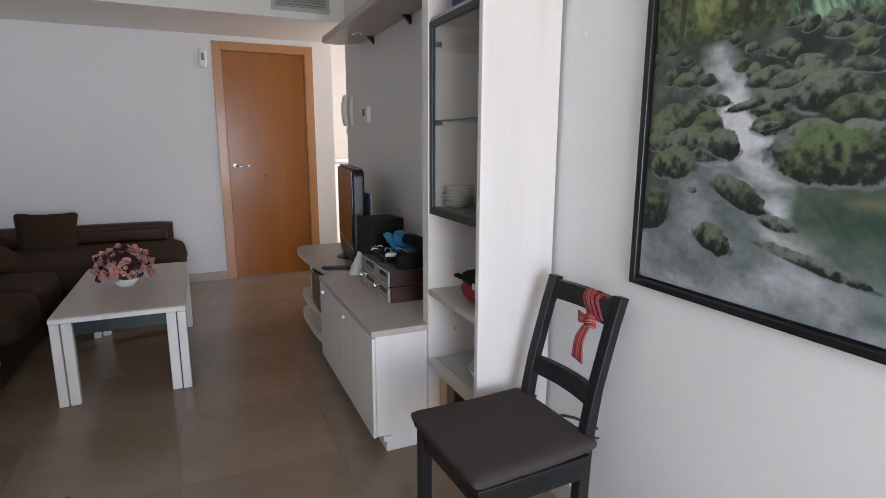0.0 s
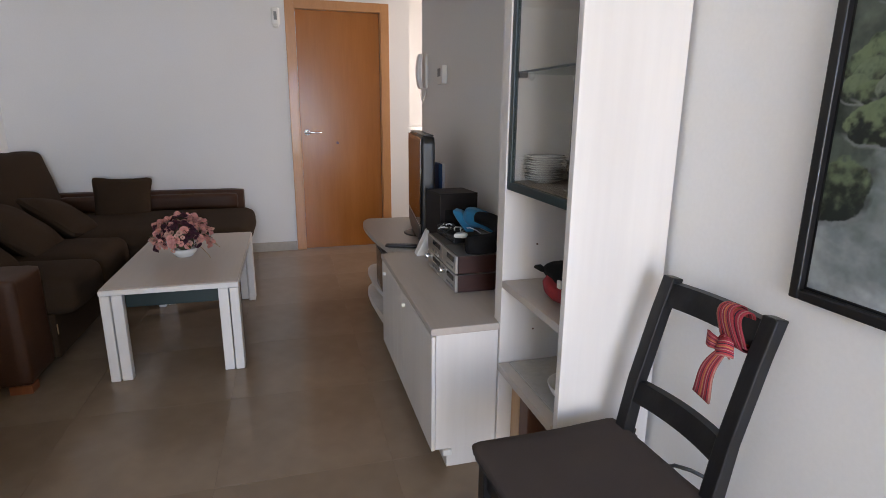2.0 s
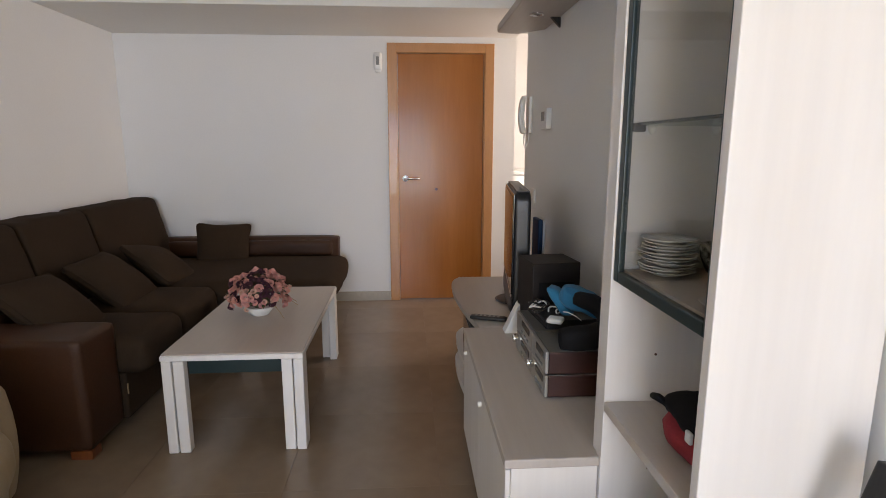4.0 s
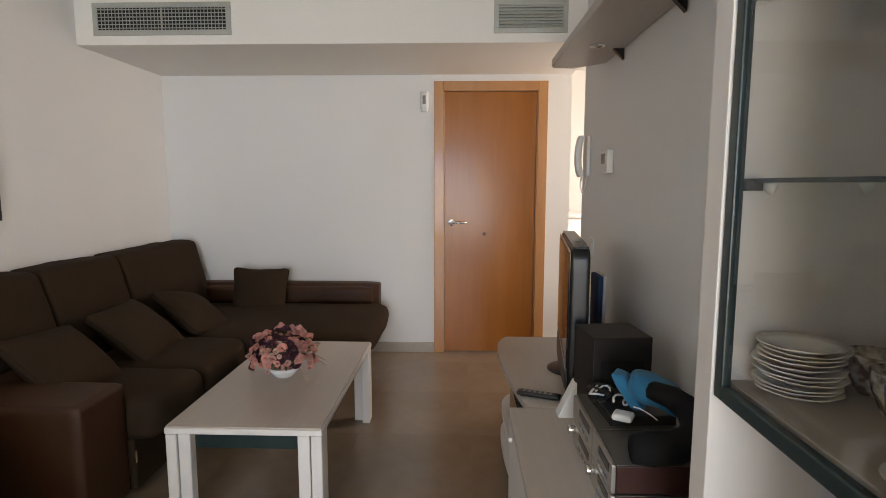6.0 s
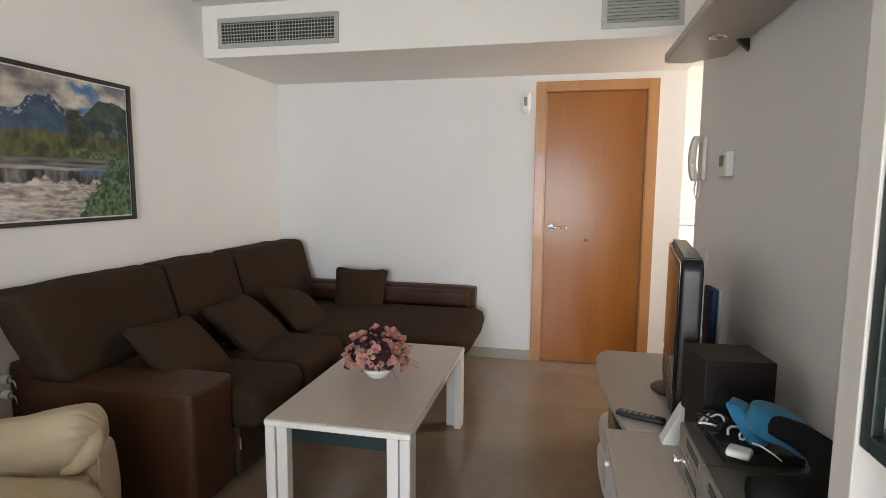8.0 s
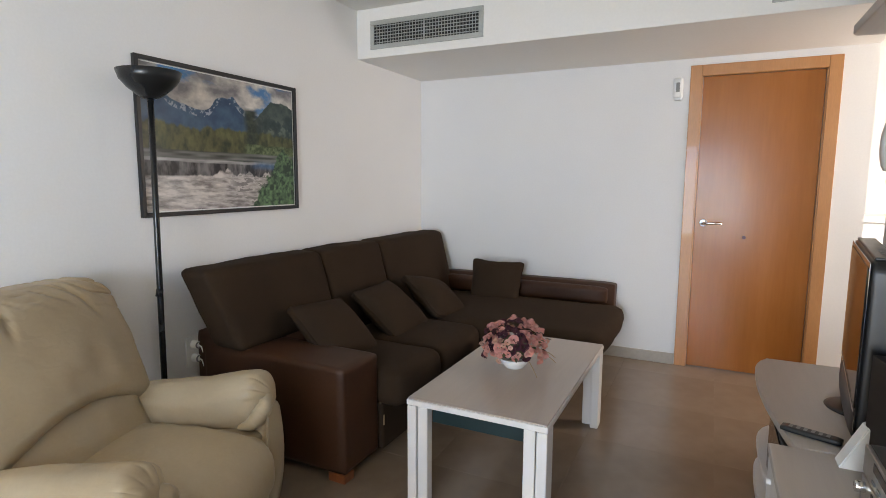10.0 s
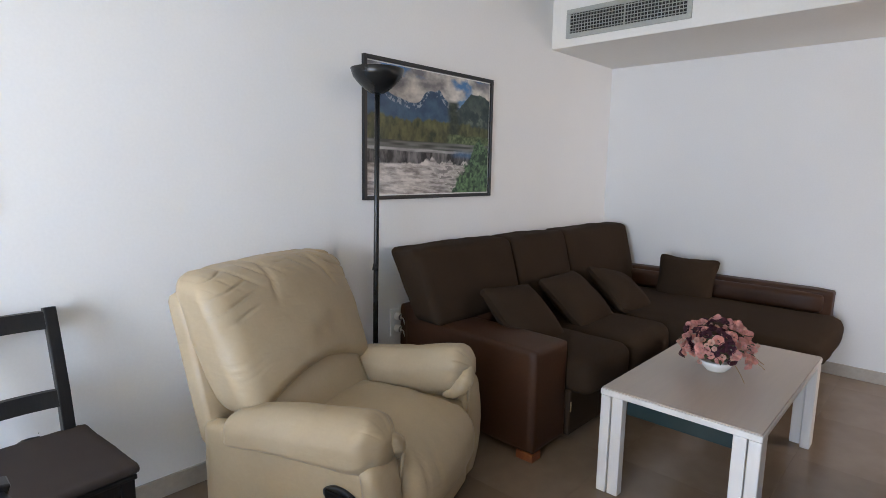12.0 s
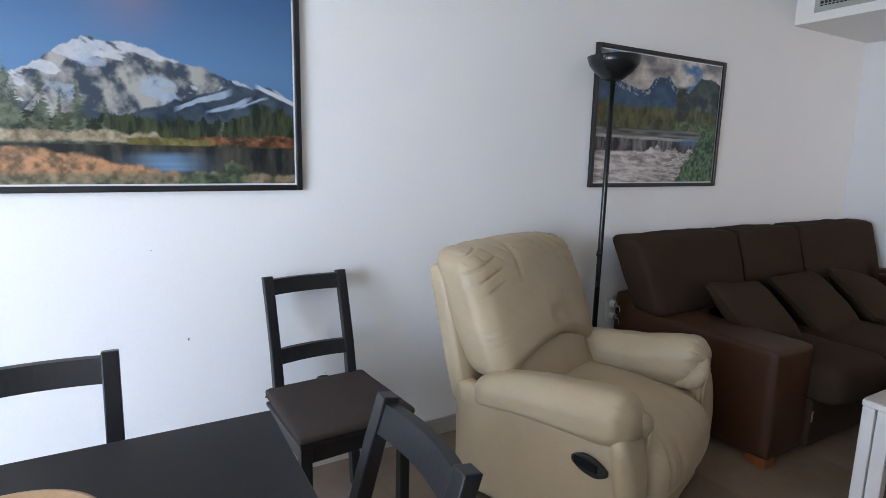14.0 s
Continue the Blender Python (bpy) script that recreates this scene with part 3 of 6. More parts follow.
def flower_bowl():
    f = thing("flower_arrangement", pose(-0.410, 3.496, 0.446) @ Matrix.Scale(1.13, 4), "dried pink and plum roses in a white bowl", "flowers")
    part("bowl", lathe([(0.0, 0.0), (0.038, 0.0), (0.042, 0.005), (0.056, 0.022), (0.063, 0.040), (0.060, 0.041), (0.051, 0.022), (0.0, 0.010)], 40), CERAMIC, f, "white ceramic bowl", True)
    part("moss", soft(0.10, 0.10, 0.10, 0.045, 6, crease=0.012, scale=25, warp=lambda p: p + Vector((0, 0, 0.085))), LEAF, f)
    meshes = {}
    for key, m in (("pink", PINK_PETAL), ("pale", PALE_PETAL), ("plum", PLUM_PETAL)):
        for s in range(2):
            ob = part("rose", petal_rose(len(key) * 7 + s), m, f, smooth=True, at=pose(0, 0, -0.0, 0) @ Matrix.Scale(0.001, 4))
            meshes[key, s] = ob.data
            bpy.data.objects.remove(ob)
    r = random.Random(5)
    golden = math.pi * (3 - math.sqrt(5))
    n = 140
    for i in range(n):
        z = 1 - (i + 0.5) / n * 1.34
        q = math.sqrt(max(0, 1 - z * z))
        a = golden * i + r.uniform(-0.2, 0.2)
        d = Vector((q * math.cos(a), q * math.sin(a), z))
        R = 0.103 + r.uniform(-0.020, 0.026)
        c = Vector((d.x * R * 1.12, d.y * R * 1.12, 0.090 + d.z * R * 0.92))
        key = r.choices(("pink", "pale", "plum"), (0.46, 0.28, 0.26))[0]
        size = r.uniform(0.012, 0.021) if key != "pale" else r.uniform(0.008, 0.014)
        if c.z < 0.020:
            continue
        m = Matrix.Translation(c) @ d.to_track_quat('Z', 'Y').to_matrix().to_4x4() @ Matrix.Rotation(r.uniform(0, 6), 4, 'Z') @ Matrix.Scale(size, 4)
        same_part("rose", meshes[key, i % 2], f, m)
    b = bmesh.new()
    for i in range(30):
        a, z = r.uniform(0, 6.28), r.uniform(-0.35, 0.5)
        q = math.sqrt(1 - z * z)
        d = Vector((q * math.cos(a), q * math.sin(a), z))
        c = Vector((0, 0, 0.115)) + d * r.uniform(0.09, 0.125)
        c.z = max(c.z, 0.03)
        s = d.cross(Vector((0, 0, 1))).normalized()
        L, W = r.uniform(0.02, 0.035), r.uniform(0.007, 0.012)
        vs = [b.verts.new(c), b.verts.new(c + d * L * 0.5 + s * W), b.verts.new(c + d * L + Vector((0, 0, -0.006))), b.verts.new(c + d * L * 0.5 - s * W)]
        b.faces.new((vs[0], vs[1], vs[2]))
        b.faces.new((vs[0], vs[2], vs[3]))
    part("leaves", b, LEAF, f)
    for a, L in ((0.9, 0.21), (0.6, 0.18), (-0.7, 0.17), (2.4, 0.15), (1.3, 0.17)):
        p = [(math.cos(a) * s * L, math.sin(a) * s * L, 0.05 + 0.10 * s - 0.14 * s * s) for s in (0.3, 0.5, 0.7, 0.85, 1.0)]
        part("twig", tube(p, 0.0016, 5), TWIG, f)


flower_bowl()


def sofa():
    s = thing("corner_sofa", Matrix.Identity(4), "dark brown upholstered corner sofa with leatherette arm", "sofa")
    # arm at the near end
    part("arm", soft(0.86, 0.275, 0.480, 0.015, 14, (0.004, 0.006, 0.008), 0.003, 5, 3.0, lambda p: p + Vector((-1.405, 3.056, 0.279))), SOFA_LEATHER, s, "reddish brown leatherette arm", True)
    # bases
    part("base", box(-1.86, -0.955, 3.195, 4.25, 0.040, 0.265, 0.012), SOFA_CLOTH, s)
    part("chaise_base", soft(1.62, 1.01, 0.235, 0.05, 12, (0.02, 0.0, 0.0), 0.003, 5, 2.0, lambda p: Vector((-1.05 + p.x - 0.10 * max(0.0, p.x / 0.81) ** 6 * max(0.0, 0.5 - p.z / 0.235), 4.76 + p.y, 0.158 + p.z))), SOFA_CLOTH, s, "", True)
    part("back_frame", soft(0.15, 2.36, 0.50, 0.03, 8, warp=lambda p: p + Vector((-1.795, 4.10, 0.34))), SOFA_LEATHER, s, "", True)
    # seats
    for y0, y1, sd in ((3.196, 3.640, 0.4), (3.644, 4.180, 1.9)):
        part("seat_cushion", soft(0.66, y1 - y0, 0.180, 0.052, 12, (0.025, 0.0, 0.022), 0.006, 6, sd, lambda p, y=(y0 + y1) / 2: p + Vector((-1.190, y, 0.342))), SOFA_CLOTH, s, "", True)

    def chaise(p):
        end = max(0.0, p.x / 0.72) ** 6
        return Vector((-0.850 + p.x - 0.05 * end * max(0.0, -p.z / 0.095), 4.655 + p.y, 0.342 + p.z * (1 + 0.10 * end)))
    part("chaise_cushion", soft(1.44, 0.94, 0.190, 0.075, 16, (0.02, 0.02, 0.022), 0.006, 5, 7.0, chaise), SOFA_CLOTH, s, "", True)
    # tall loose back cushions along the left wall, leaning back
    def lean(y, w):
        def f(p):
            k = (p.z + 0.25) / 0.5
            wide = 0.955 + 0.06 * k
            return Vector((-1.600 - 0.135 * k + p.x, y + p.y * wide, 0.660 + p.z))
        return f
    for y0, y1, sd in ((3.632, 4.240, 2.0), (4.247, 5.200, 5.0)):
        part("back_cushion", soft(0.19, y1 - y0, 0.490, 0.036, 16, (0.026, 0.0, 0.006), 0.010, 4.5, sd, lean((y0 + y1) / 2, y1 - y0)), SOFA_CLOTH, s, "", True)

    def flare(p):
        k = (p.z + 0.195) / 0.39
        out = 0.105 * k * max(0.0, -p.y / 0.365)
        return Vector((-1.628 - 0.107 * k + p.x, 3.262 + p.y - out, 0.712 + p.z))
    part("back_cushion", soft(0.19, 0.725, 0.390, 0.036, 18, (0.026, 0.0, 0.006), 0.010, 4.5, 0.0, flare), SOFA_CLOTH, s, "", True)
    # low back along the door wall
    part("low_back", soft(1.44, 0.115, 0.300, 0.022, 10, (0, 0.004, 0.004), 0.003, 5, 1.0, lambda p: p + Vector((-0.935, 5.225, 0.425))), SOFA_LEATHER, s, "brown leatherette low backrest", True)
    part("low_back_roll", soft(1.33, 0.075, 0.130, 0.032, 10, (0, 0.008, 0), 0.004, 6, 4.0, lambda p: p + Vector((-0.925, 5.140, 0.490))), SOFA_LEATHER, s, "", True)
    for x, y in ((-1.020, 2.954), (-1.80, 2.954), (-0.52, 4.42), (-0.52, 5.15), (-1.80, 5.15)):
        part("foot", box(x - 0.045, x + 0.045, y - 0.035, y + 0.035, 0, 0.0395, 0.004), FOOT_WOOD, s, "orange brown wooden foot")
    part("care_tag", box(-0.952, -0.949, 3.195, 3.203, 0.165, 0.215), TWIG, s, "small beige care tag")


sofa()


def throw_pillow(at, seed, size=0.405, tag="dark brown square cushion leaning on the sofa back"):
    p = thing("throw_pillow", at, tag, "cushion", "cushions on the sofa")

    def pinch(q):
        u, v = q.x / (size / 2), q.z / (size / 2)
        thick = max(0.06, (1 - min(1, abs(u)) ** 2.6) * (1 - min(1, abs(v)) ** 2.6)) ** 0.5
        pull = 1 - 0.055 * (1 - min(1, abs(u)) ** 2) * min(1, abs(v)) ** 4
        pull2 = 1 - 0.055 * (1 - min(1, abs(v)) ** 2) * min(1, abs(u)) ** 4
        return Vector((q.x * pull2, q.y * thick, q.z * pull))
    part("cover", soft(size, 0.17, size, 0.030, 16, (0, 0, 0), 0.011, 7, seed, pinch), SOFA_CLOTH, p, "", True)


# turned so that they lean on the backs
throw_pillow(pose(-1.330, 3.340, 0.538, -50, 4, 87), 1.0)
throw_pillow(pose(-1.325, 3.885, 0.538, -50, -2, 91), 3.0)
throw_pillow(pose(-1.275, 4.395, 0.515, -56, 14, 80), 5.0)
throw_pillow(pose(-1.075, 4.995, 0.515, -18, 2, 4), 9.0, 0.40, "dark brown square cushion standing on the chaise")


def recliner():
    a = thing("recliner_armchair", pose(-1.283, 2.169, 0, 0, 0, 19), "cream leather recliner armchair with creased padding", "armchair")

    def step(x, lo, hi):
        q = max(0.0, min(1.0, (x - lo) / (hi - lo)))
        return q * q * (3 - 2 * q)

    part("base", soft(0.70, 0.68, 0.34, 0.03, 10, (0.0, 0.006, 0), 0.003, 5, 0.3, lambda p: p + Vector((-0.025, 0, 0.225))), CREAM_LEATHER, a, "", True)
    for sy in (-1, 1):
        def pad(p, sy=sy):
            k = max(0.0, min(1.0, (p.x + 0.32) / 0.64))
            rise = 0.412 + 0.082 * k ** 0.9
            ang = math.atan2(p.z, p.y)
            front = step(k, 0.86, 1.0)
            inner = step(-sy * p.y, -0.03, 0.06)
            # leather gathered towards the inner front corner
            gather = 1 - front * (0.035 + 0.085 * inner) * (1 - abs(math.sin(ang * 7 + sy + 0.8 * k))) ** 2
            gather *= 1 - 0.018 * (1 - abs(math.sin(k * 8 + 1.3 * ang + sy))) ** 8
            gather *= 1 - 0.13 * step(k, 0.93, 1.0)
            # the outer seam climbs towards the back
            low = 1 - (0.30 + 0.42 * (1 - k)) * step(sy * p.y, -0.02, 0.05) if p.z < 0 else 1
            sag = 0.005 * math.sin(k * 7 + sy)
            return Vector((0.034 + p.x * 0.95, sy * 0.346 + p.y * (0.84 + 0.20 * k) * gather, rise + p.z * (0.84 + 0.16 * k) * gather * low + sag))
        part("arm_pad", soft(0.64, 0.190, 0.208, 0.078, 48, (0.004, 0.010, 0.010), 0.005, 9, 2.0 + sy, pad), CREAM_LEATHER, a, "", True)
        # gathered roll that turns inwards at the end of the arm
        roll = [(0.300, sy * 0.330, 0.520), (0.326, sy * 0.318, 0.505), (0.330, sy * 0.292, 0.478), (0.318, sy * 0.268, 0.448), (0.292, sy * 0.254, 0.425), (0.250, sy * 0.250, 0.412)]
        rb = tube([Vector(roll[int(q)]).lerp(Vector(roll[min(5, int(q) + 1)]), q - int(q)) for q in [5 * i / 30 for i in range(31)]], [0.034 * math.sin(math.pi * (0.12 + 0.80 * i / 30)) * (1 - 0.10 * (1 - abs(math.sin(i * 0.85))) ** 2) for i in range(31)], 16)
        part("arm_roll", rb, CREAM_LEATHER, a, "gathered leather roll", True)
        part("side_panel", soft(0.67, 0.075, 0.42, 0.03, 12, (0.0, 0.014, 0), 0.003, 5, 5.0 + sy, lambda p, sy=sy: p + Vector((-0.010, sy * 0.371, 0.250))), CREAM_LEATHER, a, "", True)

        def arm_front(p, sy=sy):
            h = p.z / 0.22
            return Vector((0.322 + p.x - 0.018 * h * h, sy * (0.345 + 0.012 * h) + p.y * (1 + 0.22 * h), 0.250 + p.z))
        part("arm_front", soft(0.06, 0.13, 0.42, 0.026, 12, (0.018, 0, 0), 0.004, 12, 8.0 + sy, arm_front), CREAM_LEATHER, a, "", True)
        # welt that runs down between the arm front and the seat
        w = [(0.352 - 0.0022 * i, sy * (0.276 + 0.014 * math.sin(i * 0.22)), 0.462 - 0.029 * i) for i in range(14)]
        part("welt", tube(w, 0.0065, 10), CREAM_LEATHER, a, "", True)

    def seat(p):
        k = max(0, p.x / 0.31)
        side = abs(p.y) / 0.27
        crease = -0.006 * step(k, 0.25, 0.8) * (1 - abs(math.sin(p.y * 30 + 3 * k + 2.0 * noise.noise(Vector((p.x * 8, p.y * 8, 0.4)))))) ** 4 * step(side, 0.15, 0.6)
        return Vector((0.075 + p.x + crease, p.y, 0.306 + p.z - 0.030 * k ** 2 + crease))
    part("seat_cushion", soft(0.65, 0.56, 0.225, 0.085, 38, (0.018, 0, 0.022), 0.008, 6, 11.0, seat), CREAM_LEATHER, a, "", True)
    part("footrest_panel", soft(0.09, 0.54, 0.26, 0.035, 14, (0.018, 0, 0), 0.006, 7, 13.0, lambda p: p + Vector((0.312, 0, 0.180))), CREAM_LEATHER, a, "", True)

    def back(p):
        k = max(0.0, min(1.0, (p.z + 0.24) / 0.48))
        narrow = 1 - 0.04 * max(0, k - 0.45) ** 2 - 0.34 * max(0, 0.55 - k) ** 2
        wob = noise.noise(Vector((p.y * 7, p.z * 7, 3.1)))
        amp = 0.35 + 1.1 * max(0.0, noise.noise(Vector((p.y * 6 + 8, p.z * 9, 1.7))) + 0.30)

        def valley(ph, sharp=5):
            return (1 - abs(math.sin(ph))) ** sharp
        # gathered leather: thin creases along the top seam and down the upper corners, the middle smooth
        band = step(k, 0.80, 0.97)
        f = -0.0120 * band * amp * valley(p.y * 40 + p.z * 44 + 0.5 * wob, 4)
        for sg, gain in ((-1, 1.0), (1, 0.7)):
            near = step(sg * p.y, 0.19, 0.33)
            f += -0.0190 * gain * amp * near * step(k, 0.60, 0.76) * valley(p.z * 62 + sg * p.y * 14 + 0.6 * wob, 5)
            f += -0.0040 * gain * near * step(k, 0.20, 0.32) * (1 - step(k, 0.42, 0.55)) * valley(p.z * 130 + 2.0 * wob, 3)
        # two long pulls running down from the top
        for cy, tilt in ((0.17, 0.35), (-0.10, -0.25)):
            f += -0.010 * step(k, 0.62, 0.85) * math.exp(-((p.y - cy - tilt * (0.24 - p.z)) / 0.012) ** 2)
        tuft = -0.012 * math.exp(-((p.y - 0.12) / 0.05) ** 2 - ((k - 0.33) / 0.12) ** 2) - 0.010 * math.exp(-((p.y - 0.02) / 0.035) ** 2 - ((k - 0.25) / 0.10) ** 2)
        out = 1 if p.x > 0 else 0
        return Vector((-0.225 - 0.20 * k + p.x + out * (f + tuft), p.y * narrow, 0.714 + p.z + 0.5 * f - 0.014 * (p.y / 0.38) ** 2 * k + 0.115 * (1 - k) * (1 - min(1, (p.y / 0.37) ** 2)) - 0.02 * (1 - k)))
    part("back_pad", soft(0.210, 0.78, 0.478, 0.072, 84, (0.030, 0, 0.004), 0.006, 6, 17.0, back), CREAM_LEATHER, a, "", True)

    def shell(p):
        k = (p.z + 0.25) / 0.5
        return Vector((-0.330 - 0.150 * k + p.x, p.y * (1 - 0.03 * k), 0.610 + p.z))
    part("back_shell", soft(0.10, 0.79, 0.53, 0.04, 12, (0, 0, 0), 0.004, 5, 19.0, shell), CREAM_LEATHER, a, "", True)

    def lumbar(p):
        k = (p.z + 0.12) / 0.24
        return Vector((-0.165 - 0.13 * k + p.x, p.y, 0.500 + p.z))
    part("lumbar_pad", soft(0.16, 0.58, 0.29, 0.05, 20, (0.028, 0, 0.02), 0.006, 8, 23.0, lumbar), CREAM_LEATHER, a, "", True)
    for sx, sy in ((-0.32, -0.28), (-0.32, 0.28), (0.27, -0.28), (0.27, 0.28)):
        part("glide", cyl(0.025, 0.022, 0.060, 16, pose(sx, sy, 0.030)), BLACK_PLASTIC, a)
    hx, hz = 0.222, 0.345
    pl = part("release_plate", soft(0.125, 0.014, 0.065, 0.006, 10, warp=lambda p: Vector((hx + p.x * (1 - 0.35 * (abs(p.z) / 0.0325) ** 3), -0.422 + p.y, hz + p.z * (1 - 0.45 * (abs(p.x) / 0.0625) ** 3) - 0.12 * p.x))), BLACK_PLASTIC, a, "black plastic recliner release handle", True)
    part("release_lever", soft(0.080, 0.010, 0.028, 0.005, 6, warp=lambda p: p + Vector((hx - 0.01, -0.431, hz + 0.003 - 0.12 * p.x))), DARK_CLOTH, pl, "", True)


recliner()


def floor_lamp():
    l = thing("floor_lamp", pose(-1.715, 2.625, 0), "tall black uplighter floor lamp beside the sofa", "floor lamp")
    part("base", lathe([(0.0, 0.0), (0.125, 0.0), (0.128, 0.006), (0.122, 0.016), (0.05, 0.026), (0.016, 0.032), (0.0, 0.032)], 40), LAMP_BLACK, l, "", True)
    part("pole", tube([(0, 0, 0.03), (0.0, 0.003, 0.55), (-0.003, 0.012, 1.10), (-0.006, 0.020, 1.66)], 0.0125, 16), LAMP_BLACK, l, "", True)
    part("bowl", lathe([(0.0, 1.650), (0.030, 1.650), (0.048, 1.660), (0.085, 1.690), (0.112, 1.722), (0.124, 1.758), (0.121, 1.759), (0.108, 1.724), (0.080, 1.694), (0.045, 1.668), (0.0, 1.664)], 48, Matrix.Translation((-0.008, 0.022, 0))), LAMP_BLACK, l, "black enamelled bowl shade", True)
    part("joint", tube([(0, 0.001, 0.82), (0, 0.006, 0.85)], 0.0145, 14), LAMP_BLACK, l, "", True)


floor_lamp()


def wall_socket():
    s = thing("wall_socket", pose(-1.889, 2.915, 0.475), "white wall socket with plugged cables", "socket")
    part("plate", box(0, 0.010, -0.040, 0.040, -0.075, 0.075, 0.003), WHITE_PLASTIC, s)
    for z in (0.034, -0.034):
        b = cyl(0.021, 0.018, 0.035, 18, pose(0.028, 0, z, 0, 90), 0.003)
        p = part("plug", b, WHITE_PLASTIC, s)
        part("ring", lathe([(0.012, 0.0), (0.018, 0.0), (0.018, 0.004), (0.012, 0.004)], 20, pose(0.046, 0, z, 0, 90)), GREY_PLASTIC, p)
        part("cable", tube([(0.045, 0, z), (0.065, 0.0, z - 0.005), (0.070, 0.01, z - 0.05), (0.030, 0.02, z - 0.20), (0.02, 0.02, z - 0.40)], 0.0035, 8), WHITE_PLASTIC, p)


wall_socket()


# ---- dining chairs and table ----
def dining_chair(at, label, group="dining chairs", cushion=True):
    c = thing("dining_chair", at, label, "chair", group)
    # faces +x; back posts lean away from the seat
    for sy in (-1, 1):
        b = bmesh.new()
        prof = [(-0.150, 0.0), (-0.178, 0.22), (-0.185, 0.42), (-0.214, 0.58), (-0.262, 0.755), (-0.290, 0.838)]
        y0, y1 = sy * 0.141 - 0.0175, sy * 0.141 + 0.0175
        rows = []
        for i, (x, z) in enumerate(prof):
            d = 0.019 if z < 0.5 else 0.016
            rows.append([b.verts.new(q) for q in ((x - d, y0, z), (x + d, y0, z + (0.006 if i == 5 else 0)), (x + d, y1, z + (0.006 if i == 5 else 0)), (x - d, y1, z))])
        for p, q in zip(rows, rows[1:]):
            for k in range(4):
                b.faces.new((p[k], p[(k + 1) % 4], q[(k + 1) % 4], q[k]))
        b.faces.new(rows[0][::-1])
        b.faces.new(rows[-1])
        bmesh.ops.bevel(b, geom=[e for e in b.edges if len(e.link_faces) == 2], offset=0.003, segments=2, affect='EDGES', profile=0.5)
        part("back_post", b, BLACK_WOOD, c)
        part("front_leg", box(0.150, 0.186, sy * 0.172 - 0.018, sy * 0.172 + 0.018, 0, 0.405, 0.003), BLACK_WOOD, c)
        part("side_rail", box(-0.165, 0.149, sy * 0.172 - 0.010, sy * 0.172 + 0.010, 0.345, 0.404, 0.002), BLACK_WOOD, c)
    part("front_rail", box(0.158, 0.178, -0.153, 0.153, 0.345, 0.404, 0.002), BLACK_WOOD, c)
    part("rear_rail", box(-0.192, -0.174, -0.123, 0.123, 0.350, 0.404, 0.002), BLACK_WOOD, c)
    for zc, h, x in ((0.804, 0.054, -0.277), (0.560, 0.050, -0.2090)):
        b = bmesh.new()
        n = 12
        lo = []
        for i in range(n + 1):
            y = -0.1230 + 0.246 * i / n
            bow = -0.014 * (1 - (y / 0.123) ** 2)
            dx = 0.33 * h / 2
            lo.append([b.verts.new(q) for q in ((x + bow - 0.010 + dx, y, zc - h / 2), (x + bow + 0.010 + dx, y, zc - h / 2), (x + bow + 0.010 - dx, y, zc + h / 2), (x + bow - 0.010 - dx, y, zc + h / 2))])
        for p, q in zip(lo, lo[1:]):
            for k in range(4):
                b.faces.new((p[k], p[(k + 1) % 4], q[(k + 1) % 4], q[k]))
        b.faces.new(lo[0][::-1])
        b.faces.new(lo[-1])
        part("back_rail", b, BLACK_WOOD, c)
    part("seat", box(-0.165, 0.195, -0.195, 0.195, 0.405, 0.421, 0.005), BLACK_WOOD, c)
    if cushion:
        def cut(p):
            w = 1.0 - 0.05 * (0.5 - p.x / 0.39)
            return Vector((0.006 + p.x, p.y * w, 0.437 + p.z + 0.006 * (p.x / 0.195) ** 2 * (1 if p.x < 0 else 0.4)))
        cu = part("seat_cushion", soft(0.40, 0.405, 0.034, 0.016, 12, (0, 0, 0.006), 0.003, 9, at.translation.x, cut), CUSHION_GREY, c, "thin grey brown cotton seat cushion", True)
        for sy in (-1, 1):
            part("tie", tube([(-0.185, sy * 0.140, 0.440), (-0.215, sy * 0.145, 0.436), (-0.240, sy * 0.150 - 0.01, 0.425), (-0.245, sy * 0.14 - 0.03, 0.405), (-0.255, sy * 0.12 - 0.05, 0.395)], 0.0035, 6), CUSHION_GREY, cu)
        part("tie", tube([(-0.180, 0.010, 0.440), (-0.215, 0.012, 0.441), (-0.245, 0.030, 0.434), (-0.270, 0.055, 0.424), (-0.290, 0.085, 0.412)], 0.0045, 6), BLACK_PLASTIC, cu, "black cushion tie strap")
    return c


dining_chair(pose(0.763, 1.247, 0, 0, 0, 183), "black wooden dining chair with a red striped sash")
dining_chair(pose(-1.532, 1.226, 0, 0, 0, 4), "black wooden dining chair standing against the white wall")
dining_chair(pose(-0.555, 0.762, 0, 0, 0, -90), "black wooden dining chair pushed under the table end")
dining_chair(pose(-0.900, 0.448, 0, 0, 0, 0), "black wooden dining chair pushed under the table side")


